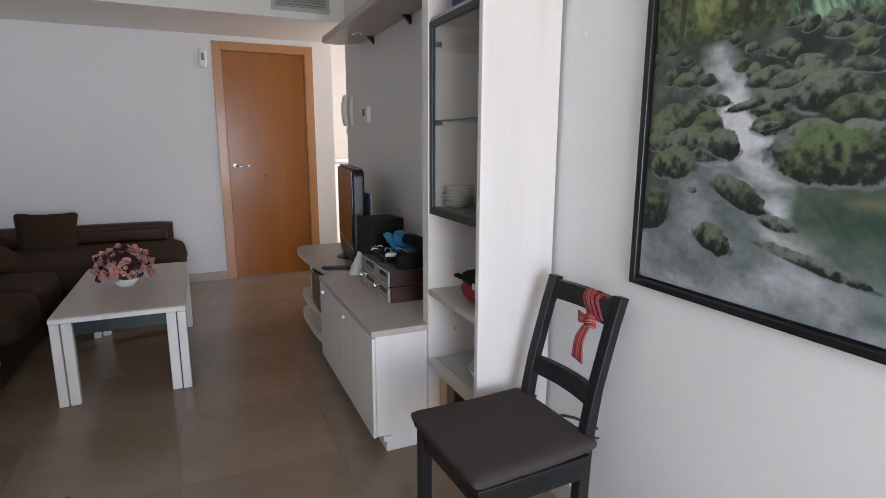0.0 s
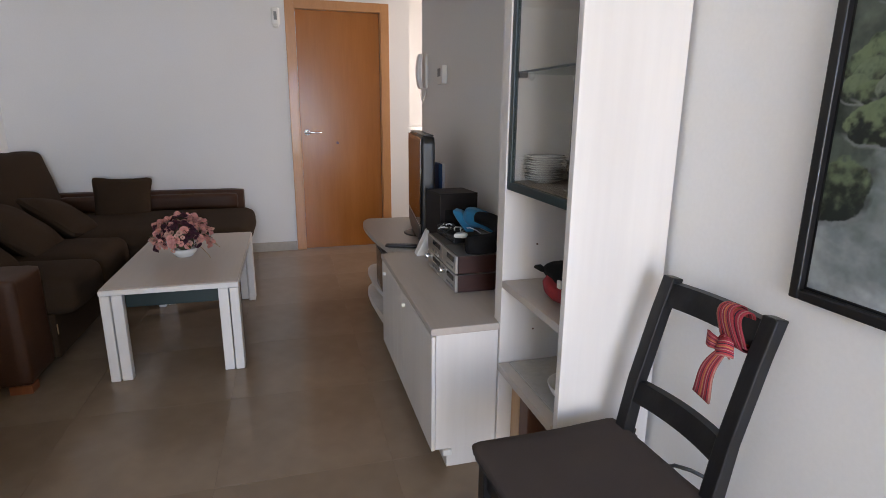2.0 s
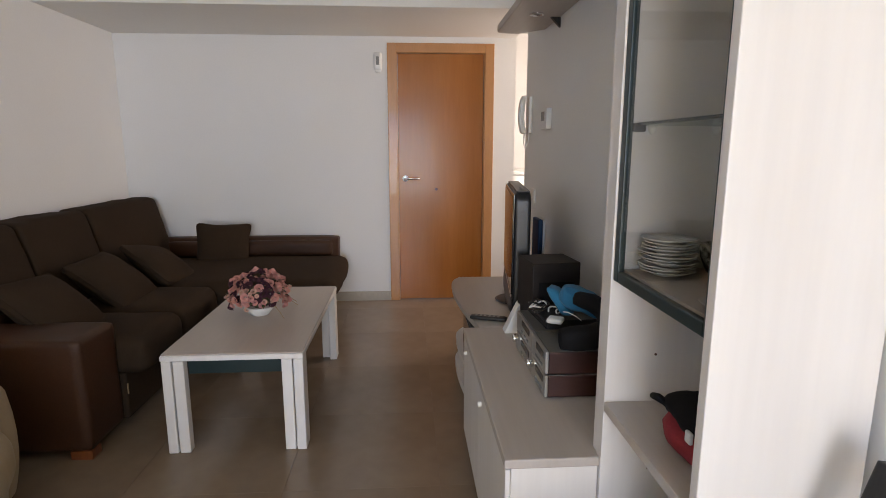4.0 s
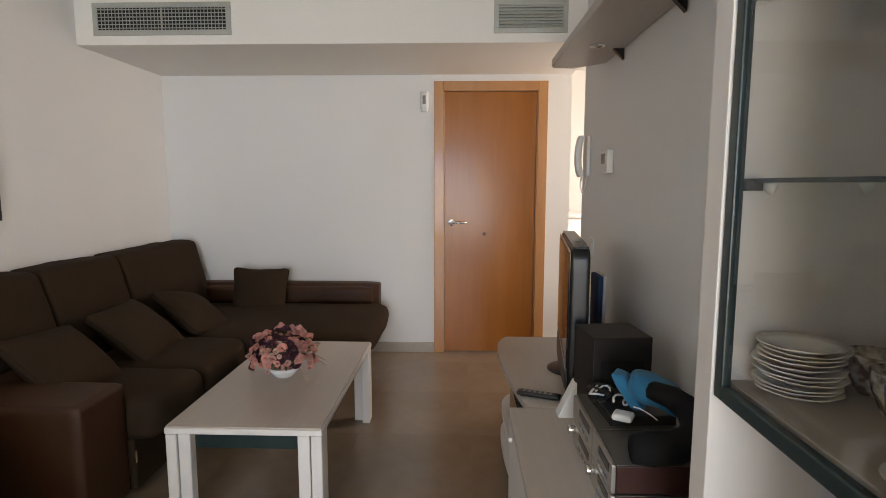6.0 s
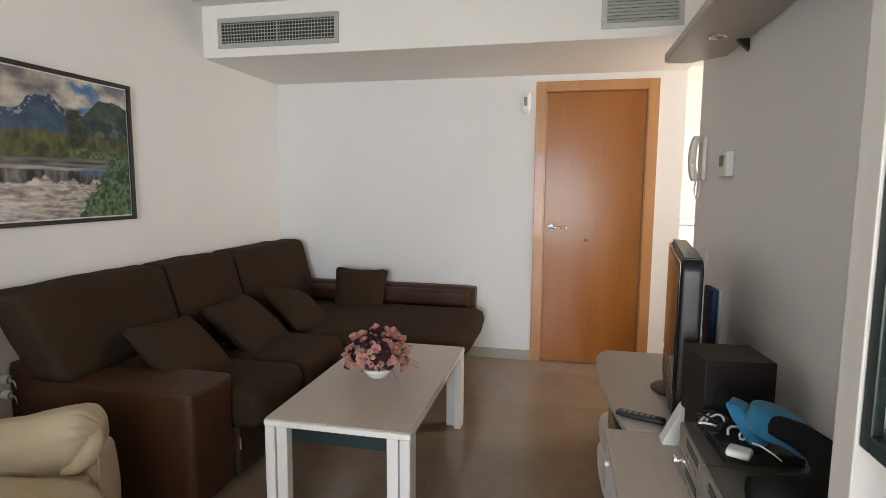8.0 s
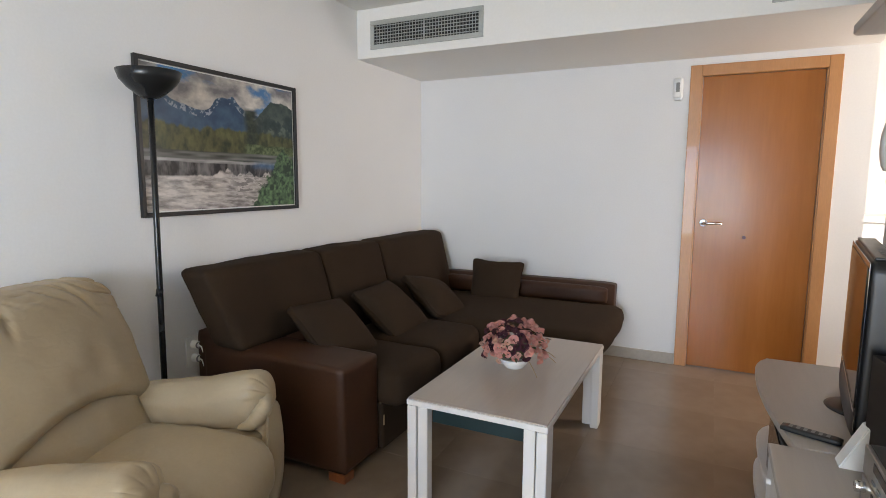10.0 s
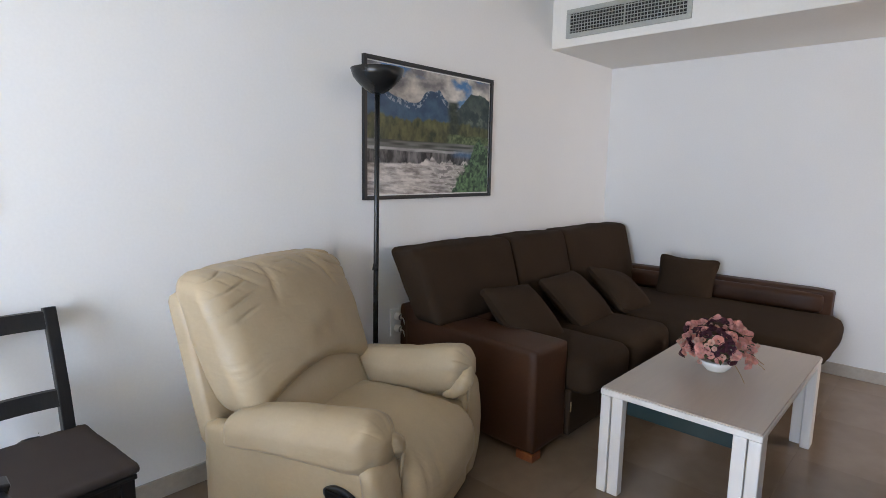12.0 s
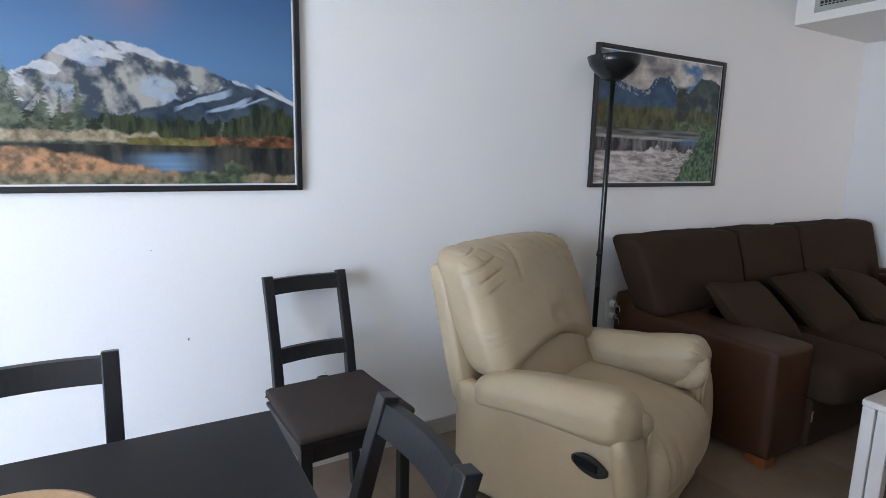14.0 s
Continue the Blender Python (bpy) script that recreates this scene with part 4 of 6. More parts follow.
def dining_table():
    t = thing("dining_table", Matrix.Identity(4), "black brown wooden dining table", "table")
    x0, x1, y0, y1 = -0.944, -0.200, -0.330, 0.885
    part("tabletop", box(x0, x1, y0, y1, 0.712, 0.740, 0.003), BLACK_WOOD, t)
    for x in (x0 + 0.045, x1 - 0.045):
        for y in (y0 + 0.045, y1 - 0.045):
            part("leg", box(x - 0.028, x + 0.028, y - 0.028, y + 0.028, 0, 0.7115, 0.003), BLACK_WOOD, t)
    for y in (y0 + 0.045, y1 - 0.045):
        part("apron", box(x0 + 0.074, x1 - 0.074, y - 0.010, y + 0.010, 0.625, 0.7115), BLACK_WOOD, t)
    for x in (x0 + 0.045, x1 - 0.045):
        part("apron", box(x - 0.010, x + 0.010, y0 + 0.074, y1 - 0.074, 0.625, 0.7115), BLACK_WOOD, t)


dining_table()


def table_bowl():
    b = thing("wooden_bowl", pose(-0.600, 0.465, 0.740), "light wooden bowl on the black dining table", "bowl")
    part("body", lathe([(0.0, 0.0), (0.06, 0.0), (0.10, 0.018), (0.135, 0.052), (0.128, 0.054), (0.09, 0.024), (0.0, 0.010)], 48), LIGHT_WOOD, b, "", True)


table_bowl()


def sash():
    s = thing("striped_sash", Matrix.Identity(4), "red striped woven sash tied round the chair back", "scarf")
    # wrapped round the top rail of the chair by the right wall
    yc, xr = 1.180, 1.034

    def ring(y, rx, rz, sh, n=26):
        return [(xr + rx * math.cos(a) - 0.004, y + sh * math.sin(a) + 0.004 * math.sin(3 * a), 0.803 + rz * math.sin(a) - 0.36 * rx * math.cos(a)) for a in [2 * math.pi * i / n for i in range(n + 1)]]
    part("wrap", strip_mesh(ring(yc - 0.034, 0.024, 0.040, 0.006), ring(yc + 0.024, 0.026, 0.042, 0.010)), STRIPES, s, "", True)
    part("fold", strip_mesh(ring(yc - 0.018, 0.031, 0.047, 0.014), ring(yc + 0.026, 0.030, 0.045, 0.004)), STRIPES, s, "", True)

    def band(points, widths, bulge):
        """A gathered length of the sash along points, wide in y, hollowed towards its middle."""
        L, R = [], []
        for p, w in zip(points, widths):
            L.append((p[0] - bulge * 0.5, p[1] + w / 2, p[2] + 0.15 * w))
            R.append((p[0], p[1] - w / 2, p[2] - 0.15 * w))
        return strip_mesh(L, R, 0.004)
    x = xr - 0.030
    def collar(cx, cy, cz, rx, ry, h, n=18):
        ring_at = lambda z, k: [(cx + rx * k * math.cos(a), cy + ry * k * math.sin(a), z + 0.004 * math.sin(2 * a)) for a in [2 * math.pi * i / n for i in range(n + 1)]]
        return strip_mesh(ring_at(cz + h, 0.8), ring_at(cz - h, 1.0), 0.004)
    part("knot", collar(x - 0.002, yc - 0.004, 0.764, 0.016, 0.021, 0.018), STRIPES, s, "", True)
    part("knot", collar(x - 0.002, yc - 0.004, 0.764, 0.010, 0.015, 0.021), STRIPES, s, "", True)
    path = [(x - 0.010, yc + 0.006), (x - 0.018, yc + 0.024), (x - 0.012, yc + 0.038), (x - 0.002, yc + 0.036), (x, yc + 0.020), (x - 0.002, yc + 0.004)]
    part("loop", strip_mesh([(px, py, 0.776 + 0.010 * math.sin(i)) for i, (px, py) in enumerate(path)], [(px, py, 0.752) for px, py in path], 0.004), STRIPES, s, "", True)
    n = 14
    tail = [(x - 0.006 - 0.010 * math.sin(i / n * 2.6), yc - 0.004 + 0.036 * i / n + 0.005 * math.sin(i / n * 5), 0.752 - 0.116 * i / n) for i in range(n + 1)]
    part("tail", band(tail, [0.018 + 0.026 * (i / n) ** 0.8 for i in range(n + 1)], 0.012), STRIPES, s, "", True)


sash()


# ---- wall unit by the right wall ----
TXF, TY0, TY1, TTOP = 0.823, 1.520, 2.007, 1.965
TIN0, TIN1 = TY0 + 0.0245, TY1 - 0.0595          # clear inside of the tower


def display_tower():
    t = thing("display_cabinet", Matrix.Identity(4), "tall whitewashed wooden display cabinet with glass door", "cabinet")
    xb = XR - 0.013
    part("side_near", box(TXF, xb, TY0, TIN0 - 0.0005, 0, TTOP, 0.002), WHITEWASH, t)
    part("side_far", box(TXF, xb, TIN1 + 0.0005, TY1, 0, TTOP, 0.002), WHITEWASH, t)
    part("back_panel", box(xb - 0.010, xb - 0.0005, TIN0, TIN1, 0.05, TTOP - 0.001), WHITEWASH, t)
    part("top", box(TXF + 0.003, xb - 0.011, TIN0, TIN1, TTOP - 0.024, TTOP - 0.001, 0.002), WHITEWASH, t)
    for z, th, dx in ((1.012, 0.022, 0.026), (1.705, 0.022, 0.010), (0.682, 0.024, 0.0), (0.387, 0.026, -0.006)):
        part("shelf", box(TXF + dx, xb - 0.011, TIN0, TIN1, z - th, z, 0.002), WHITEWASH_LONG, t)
    part("shelf_mat", box(TXF + 0.030, xb - 0.02, TIN0 + 0.010, TIN1 - 0.015, 0.3875, 0.393, 0.001), SMOKED, t, "grey glass mat on the shelf")
    part("plinth", box(TXF + 0.03, TXF + 0.05, TIN0, TIN1, 0, 0.06), WHITEWASH, t)
    part("bottom", box(TXF + 0.01, xb - 0.011, TIN0, TIN1, 0.0605, 0.082), WHITEWASH, t)
    gs = part("glass_shelf", box(TXF + 0.030, xb - 0.012, TIN0 + 0.002, TIN1 - 0.002, 1.335, 1.341), SHELF_GLASS, t, "clear glass shelf")
    gs.visible_shadow = False
    part("shelf_edge", box(TXF + 0.028, TXF + 0.0298, TIN0 + 0.002, TIN1 - 0.002, 1.3348, 1.3412), DARK_GREEN, gs)
    for y in (TIN1 - 0.009, TIN0 + 0.009):
        for x in (TXF + 0.07, xb - 0.07):
            peg = lathe([(0.0, 0.0), (0.004, 0.0), (0.010, 0.012), (0.010, 0.018), (0.0, 0.018)], 14)
            part("shelf_peg", peg, WHITE_PLASTIC, t, "white plastic shelf support", True, at=pose(x, y, 1.3165))
    for z in (0.50, 0.56, 0.80):
        part("peg_hole", cyl(0.003, 0.003, 0.002, 10, pose(TXF + 0.12, TIN1 - 0.0005, z, 90)), DARK_BOARD, t)
    # framed glass door set between the sides
    y0, y1, z0, z1, w = TIN0 + 0.002, TIN1 - 0.001, 0.985, 1.692, 0.026
    x0, x1 = TXF + 0.004, TXF + 0.020
    d = bmesh.new()
    box(x0, x1, y0, y0 + 0.008, z0, z1, 0.002, bm=d)
    box(x0, x1, y1 - w, y1, z0, z1, 0.003, bm=d)
    box(x0, x1, y0 + 0.008, y1 - w, z0, z0 + w, 0.003, bm=d)
    box(x0, x1, y0 + 0.008, y1 - w, z1 - w, z1, 0.003, bm=d)
    fr = part("door_frame", d, DARK_GREEN, t, "dark green lacquered door frame")
    p = part("door_pane", box(x0 + 0.005, x0 + 0.009, y0 + 0.008, y1 - w, z0 + w, z1 - w), CABINET_GLASS, fr, "clear glass pane")
    p.visible_shadow = False
    part("hinge", box(x1 - 0.002, x1 + 0.024, y1 - 0.036, y1 - 0.012, 1.322, 1.340, 0.002), BLACK_PLASTIC, fr, "dark door catch")
    part("hinge", box(x1 - 0.002, x1 + 0.024, y1 - 0.030, y1 - 0.006, 1.60, 1.62, 0.002), CHROME, fr)
    part("cabinet_light", cyl(0.030, 0.030, 0.014, 24, pose(0.97, 1.77, 1.674), 0.002), WHITE_PLASTIC, t)


display_tower()


def plate(at):
    p = thing("plate", at, "white porcelain plate with a wavy patterned rim", "plate", "stack of plates")
    b = lathe([(0.0, 0.0), (0.060, 0.0), (0.066, 0.004), (0.090, 0.010), (0.118, 0.018), (0.119, 0.0205), (0.090, 0.0135), (0.064, 0.007), (0.0, 0.004)], 40)
    for v in b.verts:
        r = math.hypot(v.co.x, v.co.y)
        if r > 0.085:
            a = math.atan2(v.co.y, v.co.x)
            k = 1 + 0.022 * math.cos(8 * a) * (r - 0.085) / 0.034
            v.co.x *= k
            v.co.y *= k
    b.transform(Matrix.Diagonal((0.50, 0.50, 0.66, 1.0)))
    part("dish", b, CERAMIC, p, "", True)
    return p


pl = plate(pose(0.924, 1.884, 1.0125))
rp = random.Random(3)
for i in range(1, 11):
    copy_thing(pl, pose(0.924 + rp.uniform(-0.005, 0.005), 1.884 + rp.uniform(-0.003, 0.003), 1.0125 + 0.0070 * i, rp.uniform(-1, 1), rp.uniform(-1, 1), rp.uniform(0, 90)))


def cup(x, y, col, label):
    c = thing("bowl_cup", pose(x, y, 1.0125) @ Matrix.Scale(0.85, 4), label, "cup", "cups in the display cabinet")
    part("body", lathe([(0.0, 0.0), (0.028, 0.0), (0.032, 0.006), (0.046, 0.04), (0.050, 0.075), (0.047, 0.075), (0.043, 0.042), (0.0, 0.010)], 32), col, c, "", True)


GREY_GLAZE = surface("grey_patterned_glaze", (0.10, 0.09, 0.08), (0.62, 0.60, 0.56), 0.2, big=30, fine=80, bump=0, lo=0.42, hi=0.55)
cup(1.046, 1.893, GREY_GLAZE, "white porcelain cup with a grey pattern")
cup(1.020, 1.803, GREY_GLAZE, "white porcelain cup with a grey pattern")
cup(0.980, 1.722, NAVY, "small dark blue ceramic cup")
sd = thing("saucer", pose(0.900, 1.604, 1.0125), "small white porcelain saucer with a blue rim", "saucer")
part("dish", lathe([(0.0, 0.0), (0.025, 0.0), (0.040, 0.008), (0.050, 0.014), (0.049, 0.016), (0.038, 0.010), (0.0, 0.004)], 32), CERAMIC, sd, "", True)


def red_bag():
    b = thing("small_bag", pose(0.950, 1.690, 0.6825) @ Matrix.Diagonal((1.0, 1.0, 0.76, 1.0)), "small red and black cloth bag on a shelf", "bag")
    part("body", soft(0.15, 0.17, 0.095, 0.040, 10, (0.01, 0.01, 0.01), 0.012, 16, 4.0, lambda p: p + Vector((0, 0, 0.055))), RED_CLOTH, b, "", True)
    part("flap", soft(0.16, 0.18, 0.060, 0.028, 10, (0.01, 0.01, 0.012), 0.012, 16, 8.0, lambda p: p + Vector((0.012, 0.0, 0.112))), DARK_CLOTH, b, "", True)
    part("strap", tube([(-0.06, 0.070, 0.105), (-0.078, 0.088, 0.122), (-0.080, 0.102, 0.116), (-0.06, 0.100, 0.100), (-0.05, 0.075, 0.105)], 0.009, 8), DARK_CLOTH, b, "", True)
    part("buckle", box(-0.088, -0.080, -0.065, -0.045, 0.09, 0.12, 0.003), WHITE_PLASTIC, b)


red_bag()


def tray(x, y):
    t = thing("white_saucer", pose(x, y, 0.3935, 0, 0, 20), "white curved ceramic dish on the lower shelf", "dish")
    part("body", lathe([(0.0, 0.0), (0.04, 0.0), (0.075, 0.030), (0.085, 0.055), (0.081, 0.056), (0.070, 0.033), (0.0, 0.006)], 32), CERAMIC, t, "", True)


tray(0.945, 1.640)
for k, (y0, y1, m, nm, lb) in enumerate(((1.870, 1.938, LIGHT_WOOD, "board", "light brown wooden board stored upright"), (1.800, 1.866, DARK_BOARD, "board", "dark brown wooden board stored upright"))):
    bb = thing(nm, pose(0, 0, 0.0825), lb, "board")
    part("panel", box(0.87, 1.09, y0, y1, 0, 0.235, 0.003), m, bb)
bx = thing("storage_box", pose(0.955, 1.70, 1.7055), "blue cardboard box on the top shelf", "box")
part("body", box(-0.10, 0.10, -0.11, 0.11, 0, 0.17, 0.004), NAVY, bx)
part("lid", box(-0.104, 0.104, -0.114, 0.114, 0.135, 0.176, 0.003), NAVY, bx)


CT = 0.531                                     # top of the television cabinets


def tv_cabinet():
    t = thing("tv_cabinet", Matrix.Identity(4), "low whitewashed television cabinet with two drop doors", "cabinet")
    x0, x1, y0, y1, top = 0.597, XR - 0.004, TY1 + 0.0005, 2.960, CT
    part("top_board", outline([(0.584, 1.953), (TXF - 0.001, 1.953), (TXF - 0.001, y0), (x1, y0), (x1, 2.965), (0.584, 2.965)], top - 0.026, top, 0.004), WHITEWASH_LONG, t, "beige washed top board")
    part("body", box(x0 + 0.018, x1, y0 + 0.0005, y1, 0.075, top - 0.0265), WHITEWASH, t)
    part("end_panel", box(x0 + 0.004, TXF - 0.002, 1.959, y0, 0.075, top - 0.0265, 0.002), WHITEWASH, t)
    part("plinth", box(x0 + 0.045, TXF - 0.002, 1.962, y1, 0, 0.0745, 0.002), WHITEWASH, t)
    part("plinth_foot", box(x0 + 0.030, x0 + 0.062, 1.950, 1.985, 0.052, 0.0735, 0.003), WHITE_PLASTIC, t)
    for a, c in ((1.961, 2.457), (2.461, 2.958)):
        d = part("door", box(x0 - 0.010, x0 + 0.0035, a, c, 0.070, top - 0.032, 0.003), WHITEWASH, t)
        part("knob", cyl(0.008, 0.008, 0.014, 14, pose(x0 - 0.015, c - 0.05 if a < 2.2 else a + 0.40, top - 0.075, 0, 90), 0.002), WHITE_PLASTIC, d)
    part("cable_cap", cyl(0.020, 0.020, 0.003, 20, pose(0.928, 2.180, top + 0.0015)), BLACK_PLASTIC, t)


tv_cabinet()


def curved_unit():
    u = thing("curved_media_shelf", Matrix.Identity(4), "curved whitewashed media shelf under the television", "shelf unit")
    x1, top, ya, yb = XR - 0.004, CT, 2.968, 3.890

    def arc(inset, n=18):
        pts = []
        for i in range(n + 1):
            q = i / n
            y = ya + (yb - ya) * q
            if q < 0.78:
                x = 0.652 - 0.062 * math.sin(q / 0.78 * math.pi * 0.58)
            else:
                k = (q - 0.78) / 0.22
                x = 0.652 - 0.062 * math.sin(math.pi * 0.58) + 0.055 * k ** 2.2
            pts.append((x + inset, y - (inset * 0.5 if i == n else 0)))
        return pts + [(x1, yb - inset * 0.5), (x1, ya)]
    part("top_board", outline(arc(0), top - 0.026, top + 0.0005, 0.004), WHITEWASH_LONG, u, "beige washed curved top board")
    part("lower_shelf", outline(arc(0.025), 0.20, 0.224, 0.003), WHITEWASH, u)
    part("bottom_shelf", outline(arc(0.022), 0.055, 0.092, 0.003), WHITEWASH, u)
    part("plinth", outline(arc(0.05), 0.0, 0.0545), WHITEWASH, u)
    part("back_panel", box(x1 - 0.014, x1 - 0.001, ya, yb - 0.02, 0.0925, 0.1995), WHITEWASH, u)
    part("upper_back", box(x1 - 0.014, x1 - 0.001, ya, yb - 0.02, 0.2245, top - 0.0265), WHITEWASH, u)
    part("end_panel", box(0.70, x1 - 0.015, yb - 0.045, yb - 0.022, 0.2245, top - 0.0265), WHITEWASH, u)
    dv = thing("video_player", pose(0.72, 3.12, 0.2242), "black video recorder in the media shelf", "video player")
    part("body", box(-0.08, 0.30, -0.14, 0.34, 0, 0.235, 0.004), BLACK_PLASTIC, dv)
    part("front", box(-0.086, -0.0805, -0.135, 0.335, 0.006, 0.228, 0.002), GLOSS_BLACK, dv)


curved_unit()


def television():
    t = thing("television", pose(0.845, 3.372, CT + 0.0007, 0, 0, 82.6), "black flat screen television on a round stand", "television")
    W = 0.375
    part("body", soft(2 * W, 0.072, 0.556, 0.014, 10, warp=lambda p: Vector((p.x, p.y - 0.038 - (0.0 if p.y > 0 else 0.014 * (1 - abs(p.x) / W)), 0.290 + p.z))), BLACK_PLASTIC, t, "", True)
    part("screen", box(-W + 0.030, W - 0.030, 0.0005, 0.003, 0.125, 0.545, 0.001), SCREEN, t, "dark glossy screen")
    part("bezel", box(-W + 0.006, W - 0.006, -0.002, 0.0003, 0.060, 0.562, 0.002), GLOSS_BLACK, t)
    part("speaker_strip", soft(2 * W - 0.02, 0.030, 0.090, 0.012, 6, (0, 0.008, 0), warp=lambda p: p + Vector((0, -0.006 - 0.010 * (p.x / W) ** 2, 0.068))), BLACK_PLASTIC, t, "", True)
    part("silver_line", box(-W + 0.02, W - 0.02, 0.0032, 0.0052, 0.116, 0.121, 0.001), SILVER, t, "thin silver trim line")
    part("top_trim", box(-W + 0.03, W - 0.03, -0.068, -0.012, 0.5685, 0.577, 0.003), BLACK_PLASTIC, t)
    for k in range(3):
        part("button", box(-W + 0.12 + 0.05 * k, -W + 0.145 + 0.05 * k, -0.050, -0.035, 0.5772, 0.5792, 0.001), GREY_PLASTIC, t)
    part("stand", lathe([(0.0, 0.0), (0.112, 0.0), (0.115, 0.004), (0.100, 0.009), (0.0, 0.0115)], 44, Matrix.Translation((0.02, -0.055, 0))), BLACK_PLASTIC, t, "", True)


television()


def hifi(y0, y1, label):
    h = thing("hifi_stack", pose(0.762, (y0 + y1) / 2, CT + 0.0005), label, "stereo", "hi-fi units")
    w = (y1 - y0) / 2
    for k in (0, 1):
        z = 0.076 * k
        b = part("unit", box(0.012, 0.270, -w, w, z + 0.003, z + 0.072, 0.003), BROWN_BOX, h, "dark red brown veneered case")
        part("top_plate", box(0.012, 0.268, -w + 0.001, w - 0.001, z + 0.0723, z + 0.0745, 0.001), HIFI_TOP, b, "brushed grey metal top plate")
        f = part("front_panel", box(0.0, 0.0118, -w, w, z + 0.003, z + 0.0735, 0.003), SILVER, b, "silver front panel")
        for i, yy in enumerate((-0.55, -0.2, 0.15)):
            part("button", box(-0.003, -0.0002, w * yy - 0.012, w * yy + 0.012, z + 0.018, z + 0.026, 0.001), GREY_PLASTIC, f)
        if k == 0:
            part("knob", cyl(0.014, 0.013, 0.022, 22, pose(-0.011, w * 0.68, z + 0.054, 0, 90), 0.002), CHROME, f, "round chrome knob", True)
        part("display", box(-0.0015, -0.0001, -w * 0.75, w * 0.25, z + 0.045, z + 0.066), SCREEN, f)


hifi(2.278, 2.463, "silver and dark red hi-fi units stacked two high")
hifi(2.467, 2.712, "silver and dark red hi-fi units stacked two high")

pb = thing("receiver_box", pose(0.868, 2.585, CT + 0.1520, 0, 0, 4), "flat black receiver box on the hi-fi", "receiver")
part("body", box(-0.06, 0.12, -0.10, 0.11, 0, 0.028, 0.004), BLACK_PLASTIC, pb)
part("face", box(-0.0625, -0.0602, -0.105, 0.105, 0.003, 0.025, 0.001), GLOSS_BLACK, pb)


def subwoofer():
    s = thing("subwoofer", pose(0.908, 2.832, CT + 0.0005, 0, 0, 6), "black box shaped subwoofer behind the television", "loudspeaker")
    part("cabinet", box(-0.095, 0.095, -0.092, 0.092, 0.008, 0.324, 0.003), DARK_VENEER, s)
    for a in (-0.07, 0.07):
        for c in (-0.07, 0.07):
            part("foot", cyl(0.012, 0.012, 0.008, 12, pose(a, c, 0.004)), BLACK_PLASTIC, s)
    part("rear_panel", box(-0.07, 0.07, -0.0945, -0.0922, 0.04, 0.25), DARK_CLOTH, s)


subwoofer()


def corner_shade_box():
    # black box put where the corner behind the tower lies in shade
    s = thing("loudspeaker", pose(0.985, 2.150, CT + 0.0005), "black box standing in for the shade beside the display cabinet", "loudspeaker")
    part("cabinet", box(-0.055, 0.115, -0.085, 0.045, 0, 0.215, 0.006), BLACK_PLASTIC, s)
    part("grille", box(-0.060, -0.0555, -0.078, 0.038, 0.01, 0.205, 0.002), DARK_CLOTH, s)


corner_shade_box()

rt = thing("router", pose(1.046, 3.600, CT + 0.0005, 0, 0, 0), "blue and white router standing behind the television", "router")
part("body", box(-0.014, 0.010, -0.07, 0.07, 0.0, 0.385, 0.006), NAVY, rt)
part("rim", box(0.0105, 0.024, -0.072, 0.072, 0.0, 0.39, 0.005), WHITE_PLASTIC, rt)

rm = thing("remote_control", pose(0.706, 3.062, CT + 0.0010, 0, 0, -20), "black remote control on the cabinet top", "remote control")
part("body", soft(0.165, 0.042, 0.018, 0.008, 6, warp=lambda p: p + Vector((0, 0, 0.010))), BLACK_PLASTIC, rm, "", True)
for i in range(6):
    part("button", box(-0.06 + 0.02 * i, -0.05 + 0.02 * i, -0.012, 0.012, 0.0185, 0.0205, 0.001), GREY_PLASTIC, rm)

ws = thing("white_stand", pose(0.790, 2.905, CT + 0.0005, 0, 0, 0), "small white plastic wedge stand", "stand")
b = bmesh.new()
vv = [b.verts.new(q) for q in ((-0.045, -0.03, 0), (0.030, -0.03, 0), (0.026, -0.03, 0.125), (0.014, -0.03, 0.125))]
v2 = [b.verts.new(q.co + Vector((0, 0.06, 0))) for q in vv]
b.faces.new(vv[::-1])
b.faces.new(v2)
for i in range(4):
    b.faces.new((vv[i], vv[(i + 1) % 4], v2[(i + 1) % 4], v2[i]))
bmesh.ops.bevel(b, geom=b.edges[:], offset=0.003, segments=2, affect='EDGES')
part("body", b, WHITE_PLASTIC, ws)

cap = thing("blue_cap", pose(0.905, 2.490, 0.7115, 0, 0, -28) @ Matrix.Scale(0.88, 4), "bright turquoise blue cloth cap on the hi-fi", "cap")
part("crown", soft(0.150, 0.110, 0.075, 0.026, 14, (0.004, 0.004, 0.006), 0.012, 14, 6.0, lambda p: Vector((0.030 + p.x, 0.010 + p.y, 0.082 + p.z - 0.30 * p.x - 0.10 * p.y))), BLUE_CLOTH, cap, "", True)
part("folded_side", soft(0.048, 0.085, 0.118, 0.016, 12, (0.004, 0, 0.004), 0.008, 16, 3.0, lambda p: Vector((-0.048 + p.x - 0.55 * p.z, 0.020 + p.y * (1.0 - 1.6 * abs(p.z) ** 1.2), 0.068 + 0.85 * p.z))), BLUE_CLOTH, cap, "", True)
part("white_lining", soft(0.060, 0.055, 0.020, 0.009, 6, warp=lambda p: p + Vector((-0.050, -0.062, 0.012))), WHITE_PLASTIC, cap, "", True)
part("cord", tube([(-0.02, -0.07, 0.05), (0.0, -0.085, 0.055), (0.03, -0.09, 0.045), (0.05, -0.085, 0.03)], 0.002, 6), WHITE_PLASTIC, cap)

